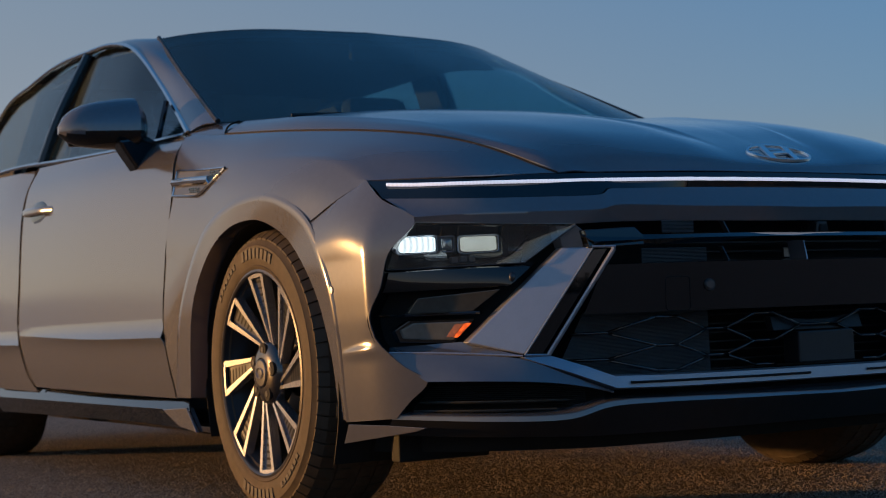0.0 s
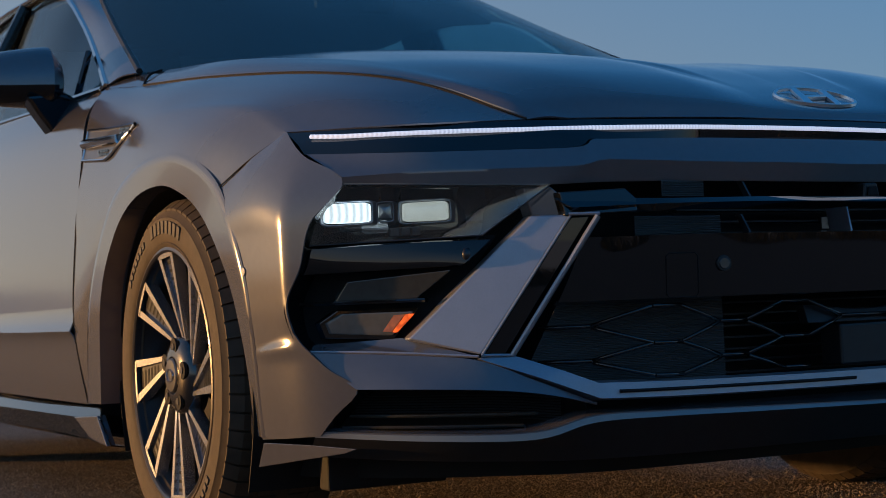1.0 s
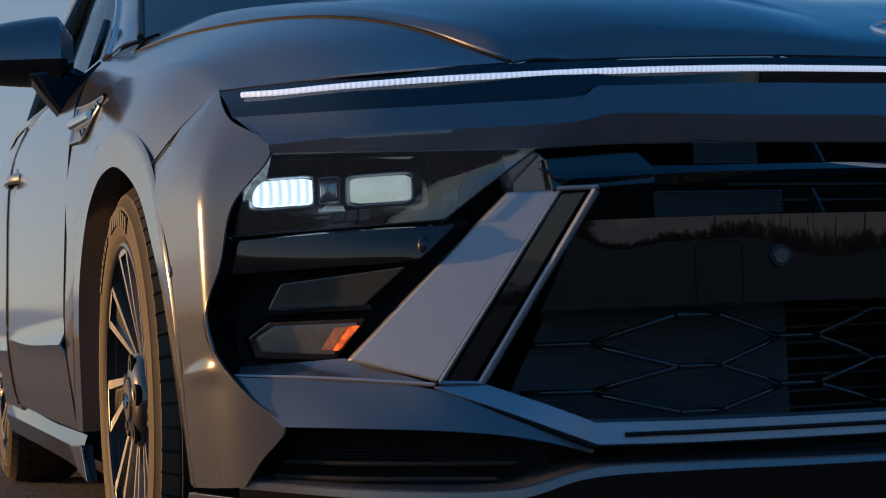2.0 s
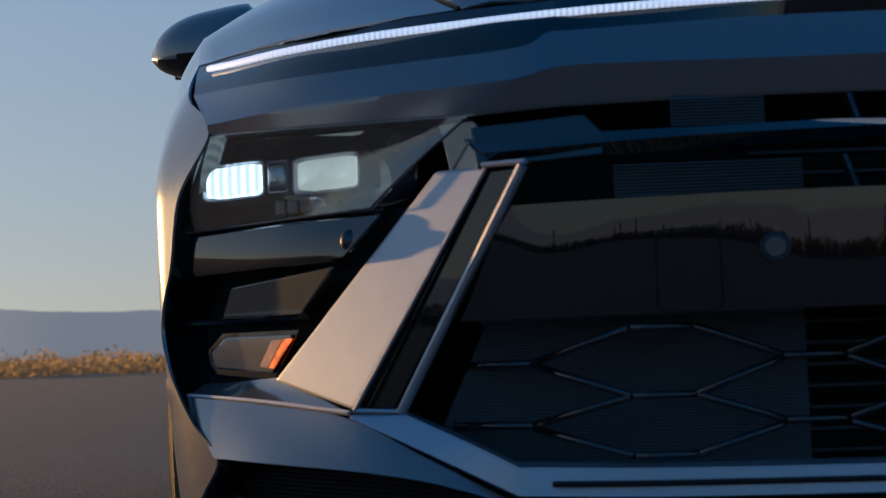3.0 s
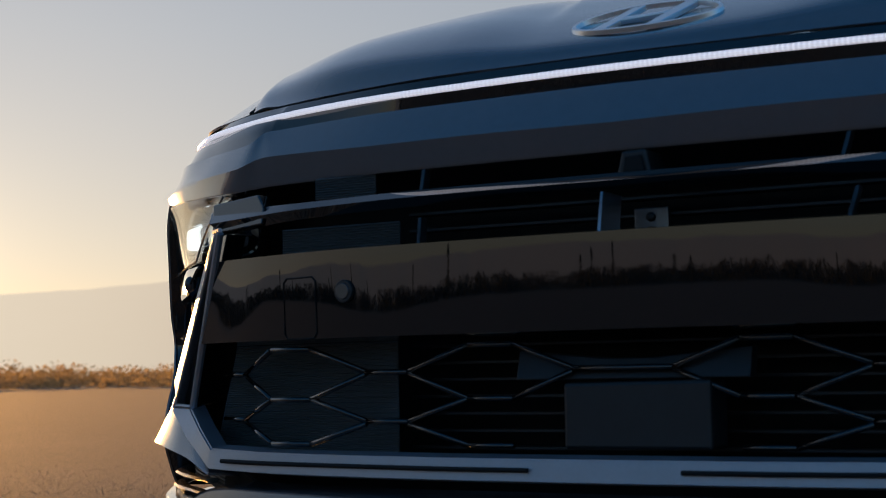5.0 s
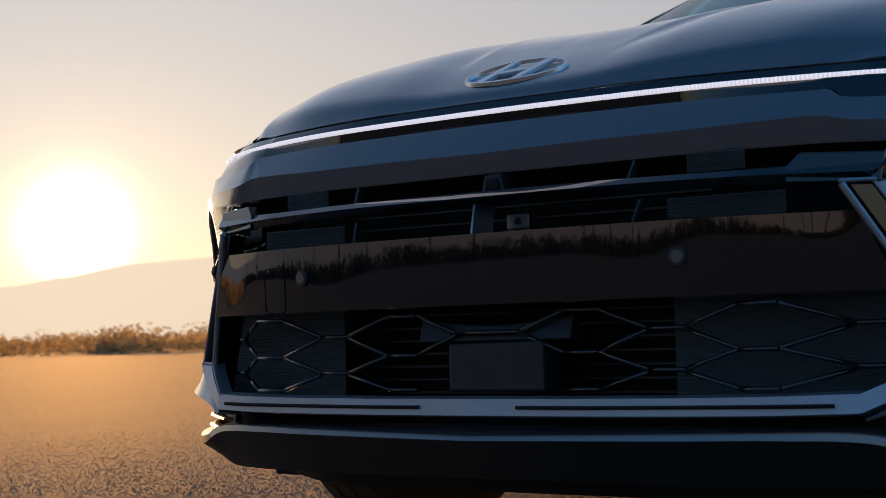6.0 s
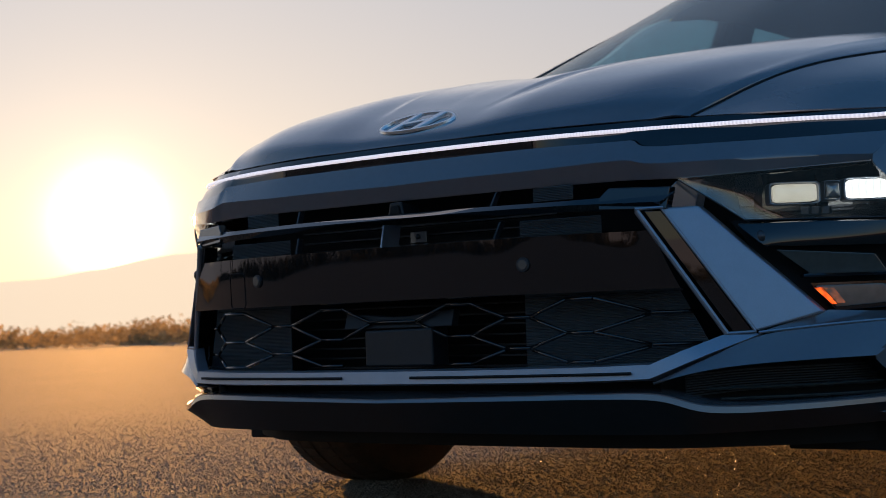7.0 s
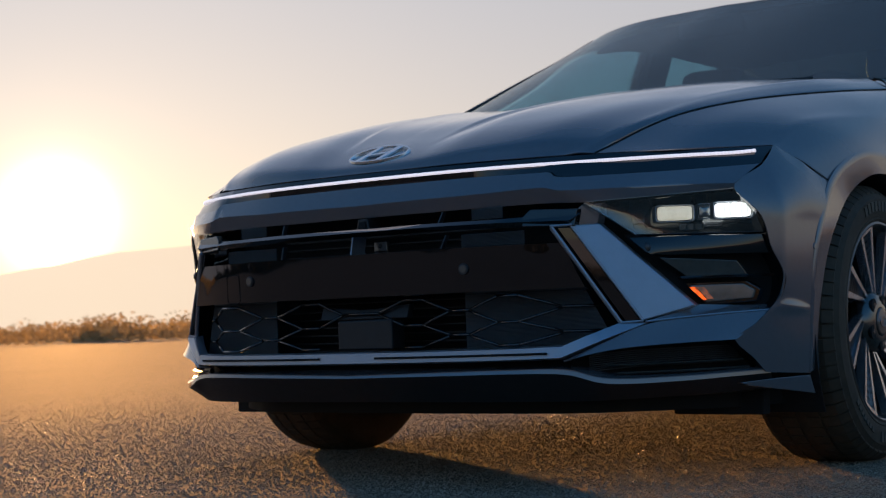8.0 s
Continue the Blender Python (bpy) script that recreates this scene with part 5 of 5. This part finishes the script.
for s in ALL:
    panel("side_frame", [flip(surface([PIL_I, [tuple(0.5 * (a + b) + (0.008 if i == 2 else 0) for i, (a, b) in enumerate(zip(p, q))) for p, q in zip(PIL_I, PIL_O)], PIL_O], 45, 6), s)], PAINT, car)
    IN = [(x - 0.018, y + 0.01, z - 0.006) for x, y, z in PIL_O]
    sw_ = panel("side_window", [flip(surface([IN, [(x - 0.016, y, z) for x, y, z in BELT]], 45, 6), s)], SIDE_GLASS, car, "dark tinted side glass")
    sw_.visible_shadow = False
    tube("window_chrome", [(s * x, y, z) for x, y, z in PIL_O], 0.0075, CHROME, car, "bright chrome window surround", n=80, seg=6)
    tube("belt_chrome", [(s * (x + 0.002), y, z) for x, y, z in BELT], 0.0075, CHROME, car, n=60, seg=6)
    tube("quarter_post", [(s * 0.797, 0.858, 1.105), (s * 0.840, 0.818, 0.985)], 0.009, BLACK_GLOSS, car, n=4, seg=6)
    tube("door_post", [(s * 0.700, 1.90, 1.43), (s * 0.80, 1.93, 1.22), (s * 0.862, 1.95, 1.05)], 0.022, BLACK_GLOSS, car, n=8, seg=8)
    # doors: upper skin, wedge line, lower skin
    def door(name, y0t, y0m, y0l, y0b, y1t, y1m, y1l, y1b, wz):
        d = empty(name, car)
        ym = 0.5 * (y0m + y1m)
        bz = lambda y: 0.972 + 0.0505 * (y - 0.6)
        UP = [
            [(0.838, y0t, bz(y0t) - 0.004), (0.868, ym, bz(ym) - 0.004), (0.876, y1t, bz(y1t) - 0.004)],
            [(0.893, 0.5 * (y0t + y0m) - 0.006, 0.90), (0.910, ym, 0.92), (0.914, 0.5 * (y1t + y1m), 0.95)],
            [(0.917, y0m, 0.80), (0.928, ym, 0.815), (0.930, y1m, 0.84)],
            [(0.926, 0.5 * (y0m + y0l), 0.63), (0.934, ym, 0.64), (0.936, 0.5 * (y1m + y1l), 0.65)],
            [(0.930, y0l, 0.452), (0.936, ym, 0.458), (0.938, y1l, 0.466)],
        ]
        WD = [UP[-1], [(0.941, y0l, 0.428), (0.946, ym, 0.436), (0.938, y1l, 0.462)]]
        LO = [WD[-1], [(0.930, y0l - 0.006, 0.405), (0.936, ym, 0.41), (0.937, y1l, 0.44)], [(0.922, 0.5 * (y0l + y0b), 0.33), (0.929, ym, 0.335), (0.930, 0.5 * (y1l + y1b), 0.34)], [(0.913, y0b, 0.268), (0.920, ym, 0.276), (0.922, y1b, 0.286)]]
        panel("door_skin", [flip(surface(UP, 20, 24), s), flip(surface(WD, 20, 2), s), flip(surface(LO, 20, 8), s)], PAINT, d)
        return d
    fd = door("front_door", 0.586, 0.504, 0.566, 0.526, 1.950, 1.99, 2.045, 1.90, 0.45)
    rd = door("rear_door", 1.956, 1.996, 2.051, 1.906, 2.95, 2.75, 2.50, 2.46, 0.47)
    # pull handle over a hollow
    ball("handle_cup", (s * 0.9215, 1.79, 0.858), 0.05, BLACK_GLOSS, fd, squash=(0.2, 2.6, 0.95))
    tube("handle", [(s * 0.922, 1.62, 0.862), (s * 0.945, 1.70, 0.866), (s * 0.948, 1.80, 0.871), (s * 0.942, 1.90, 0.876), (s * 0.922, 1.97, 0.880)], 0.013, PAINT, fd, "painted pull handle", n=24, seg=10, flat=0.6)
    REAR = [
        [(0.872, 2.955, 1.088), (0.80, 3.42, 1.095), (0.72, 3.7, 1.07), (0.74, 3.72, 1.06)],
        [(0.915, 2.80, 0.93), (0.90, 3.3, 0.95), (0.82, 3.75, 0.95), (0.80, 3.78, 0.95)],
        [(0.93, 2.70, 0.72), (0.92, 3.25, 0.74), (0.86, 3.72, 0.7), (0.84, 3.76, 0.7)],
    ]
    panel("rear_quarter", [flip(surface(REAR, 16, 10), s)], PAINT, car)
    # side skirt
    SK = [[(0.905, 0.46, 0.262), (0.905, 1.2, 0.268), (0.905, 2.45, 0.285)], [(0.918, 0.42, 0.238), (0.922, 0.9, 0.240), (0.922, 2.45, 0.245)], [(0.910, 0.375, 0.184), (0.905, 0.9, 0.195), (0.905, 2.45, 0.19)], [(0.86, 0.40, 0.175), (0.86, 1.2, 0.18), (0.86, 2.45, 0.18)]]
    panel("side_skirt", [flip(surface(SK[:2], 20, 2), s), flip(surface(SK[1:3], 20, 3), s), flip(surface(SK[2:], 20, 2), s)], BLACK_GLOSS, car)
    slab("skirt_tip", [(0.921, 0.62, 0.238), (0.921, 0.44, 0.246), (0.916, 0.378, 0.184), (0.921, 0.50, 0.196)], (-0.02, 0, 0), PAINT, car, "", 0.002, s)
    # mirror
    mir = empty("door_mirror", car)
    rows = []
    for i in range(17):
        t = i / 16
        x = 0.950 + 0.228 * t
        k = max(0.02, 1 - abs(2 * (t - 0.40) / 1.22) ** 3.4) ** 0.55 * (1 - 0.30 * t) * min(1.0, 0.62 + 3.2 * t)
        cz, cy = 0.985 - 0.002 * t, 0.655 + 0.05 * t
        ring_ = []
        for j in range(32):
            a = 2 * math.pi * (j + 0.5) / 32
            ca, sa = math.cos(a), math.sin(a)
            ring_.append(V(s * x, cy - (0.088 if ca > 0 else 0.03) * ca * k, cz + k * math.copysign(abs(sa) ** 0.8, sa) * (0.060 if sa < 0 else 0.100)))
        rows.append(ring_)
    for name, keep, m_, lb in (("mirror_cap", True, PAINT, "rounded painted mirror cap"), ("mirror_shell", False, BLACK_GLOSS, "")):
        bm = bmesh.new()
        add_grid(bm, rows, closed=True, core=V(s * 1.05, 0.65, 0.99))
        bmesh.ops.holes_fill(bm, edges=[e for e in bm.edges if e.is_boundary])
        bmesh.ops.delete(bm, geom=[f for f in bm.faces if (f.calc_center_median().z > 0.972) != keep], context="FACES")
        link(name, bm, m_, mir, lb, thick=0.002)
    slab("mirror_foot", [(0.94, 0.60, 0.962), (1.05, 0.60, 0.950), (1.02, 0.605, 0.915), (0.965, 0.62, 0.858), (0.930, 0.635, 0.860), (0.890, 0.655, 0.915), (0.90, 0.65, 0.950)], (0, 0.07, 0), BLACK_GLOSS, mir, "", 0.008, s)
    slab("mirror_glass", [(0.965, 0.702, 0.94), (1.14, 0.735, 0.945), (1.155, 0.74, 0.99), (1.12, 0.735, 1.03), (0.975, 0.705, 1.04)], 0.004, CHROME, mir, "", 0.001, s)
    mir.matrix_local = pose(-s * 0.076, 0.195, 0.033)
    # badge vent behind the arch
    vent = empty("side_vent", car)

    def vent_at(y, z, off):
        near_ = sorted(((p.y - y) ** 2 + (p.z - z) ** 2, p.x) for row in FENDER_GRID for p in row)[:4]
        wts = [1 / (d + 1e-6) for d, _ in near_]
        return (sum(w_ * x for w_, (_, x) in zip(wts, near_)) / sum(wts) + off, y, z)
    RIM = [(0.491, 0.862), (0.335, 0.847), (0.184, 0.8365), (0.235, 0.812), (0.300, 0.7855), (0.335, 0.7805), (0.491, 0.796)]
    slab("vent_plate", [vent_at(y, z, 0.002) for y, z in RIM], (-0.006, 0, 0), ALLOY_MID, vent, "grey vent recess", 0.001, s, False)
    tube("vent_rim", [(s * x, y, z) for x, y, z in (vent_at(y, z, 0.003) for y, z in RIM + RIM[:1])], 0.0034, CHROME, vent, "thin chrome rim", n=0, seg=8)
    tube("vent_bar", [(s * x, y, z) for x, y, z in (vent_at(0.488, 0.831, 0.006), vent_at(0.37, 0.823, 0.006), vent_at(0.255, 0.8145, 0.005))], 0.0105, CHROME, vent, "rounded chrome bar", n=8, seg=10)
    for low_y, low_z in ((0.208, 0.824), (0.318, 0.791)):
        # small honeycomb inset at the pointed end
        for i in range(6):
            for j in range(2):
                y_, z_ = low_y + 0.0115 * i + 0.006 * (j % 2), low_z + 0.0075 * j + 0.0009 * i
                x_ = vent_at(y_, z_, 0.0045)[0]
                slab("vent_cell", [(x_, y_ + 0.0046 * math.cos(q), z_ + 0.0034 * math.sin(q)) for q in [math.pi / 3 * k for k in range(6)]], (-0.002, 0, 0), BLACK_GLOSS, vent, "", 0.0, s)

# interior, dark behind the tinted glass
box("dashboard", -0.70, 0.70, 0.55, 0.95, 0.80, 0.985, INTERIOR, car, "", 0.05)
for s in ALL:
    seat = empty("front_seat", car)
    box("cushion", s * 0.37 - 0.25, s * 0.37 + 0.25, 1.25, 1.8, 0.45, 0.62, INTERIOR, seat, "", 0.06)
    b = box("backrest", s * 0.37 - 0.24, s * 0.37 + 0.24, 1.72, 1.86, 0.58, 1.16, INTERIOR, seat, "", 0.06)
    box("headrest", s * 0.37 - 0.13, s * 0.37 + 0.13, 1.78, 1.88, 1.18, 1.31, INTERIOR, seat, "", 0.04)
box("rear_bench", -0.68, 0.68, 2.75, 2.95, 0.55, 1.19, INTERIOR, car, "", 0.06)
box("cabin_floor", -0.85, 0.85, -0.35, 3.9, 0.19, 0.24, CAVITY, car, "", 0.01)
box("bulkhead", -0.80, 0.80, 0.40, 0.46, 0.22, 0.93, CAVITY, car, "", 0.01)
box("inner_mirror", -0.12, 0.12, 1.02, 1.05, 1.285, 1.345, INTERIOR, car, "", 0.02)
tube("wiper", [(-0.62, 0.385, 1.002), (-0.35, 0.325, 1.006), (-0.05, 0.305, 1.006)], 0.008, BLACK_PLASTIC, car, n=12, seg=6)
tube("wiper", [(0.05, 0.300, 1.004), (0.35, 0.325, 1.006), (0.60, 0.385, 1.002)], 0.008, BLACK_PLASTIC, car, n=12, seg=6)
bm = bmesh.new()
add_grid(bm, [[V(0.37 + (0.185 + 0.018 * math.cos(v)) * math.cos(u), 1.02 + 0.06 * math.sin(u) + 0.018 * math.sin(v) * 0.5, 0.93 + (0.185 + 0.018 * math.cos(v)) * math.sin(u)) for u in [2 * math.pi * k / 32 for k in range(32)]] for v in [2 * math.pi * j / 8 for j in range(9)]], closed=True)
link("steering_wheel", bm, INTERIOR, car)

# inner trim of the posts between the side windows
for s in ALL:
    for y0, y1, lean in ((1.86, 2.02, 0.02), (2.72, 3.40, 0.10)):
        slab("post_trim", [(0.845, y0 - lean, 0.95), (0.845, y1 + lean, 0.95), (0.665, y1, 1.425), (0.665, y0, 1.425)], (-0.03, 0, 0), INTERIOR, car, "", 0.004, s)
    slab("door_card", [(0.845, 0.66, 0.30), (0.845, 2.70, 0.30), (0.848, 2.70, 1.07), (0.848, 1.90, 1.035), (0.838, 0.70, 0.975)], (-0.04, 0, 0), INTERIOR, car, "", 0.004, s)
box("rear_shelf", -0.66, 0.66, 2.9, 3.5, 1.08, 1.11, INTERIOR, car, "", 0.01)

# shut lines between the body panels
for s in ALL:
    tube("shut_line", [(s * 0.8765, 1.953, 1.037), (s * 0.9155, 1.970, 0.945), (s * 0.9310, 1.993, 0.84), (s * 0.9368, 2.020, 0.65), (s * 0.9388, 2.048, 0.466), (s * 0.9318, 1.978, 0.34), (s * 0.9232, 1.903, 0.286)], 0.0028, CAVITY, car, n=30, seg=6)
    panel("cowl_corner", [flip(surface([[(0.755, 0.395, 0.976), (0.795, 0.400, 0.962), (0.815, 0.384, 0.9455)], [(0.764, 0.50, 0.996), (0.803, 0.55, 0.988), (0.835, 0.587, 0.973)]], 8, 6), s)], PAINT, car)
    HS = [(s * (x - 0.001), y, z + 0.001) for x, y, z in SEAM]
    tube("shut_line", HS, 0.0021, CAVITY, car, n=60, seg=6)
    tube("shut_line", [HS[-1], (s * 0.803, 0.392, 0.960), (s * 0.790, 0.396, 0.975), (s * 0.765, 0.392, 0.985)], 0.0026, CAVITY, car, n=10, seg=6)
    tube("shut_line", [(s * 0.827, -0.457, 0.7355), (s * 0.866, -0.384, 0.7015), (s * 0.8945, -0.3025, 0.662)], 0.0012, CAVITY, car, n=16, seg=6)
    tube("shut_line", [(s * 0.836, 0.5835, 0.970), (s * 0.8925, 0.536, 0.900), (s * 0.917, 0.5015, 0.80), (s * 0.9225, 0.521, 0.715), (s * 0.9265, 0.5435, 0.63), (s * 0.930, 0.5635, 0.44), (s * 0.915, 0.5235, 0.27)], 0.0018, CAVITY, car, n=40, seg=6)
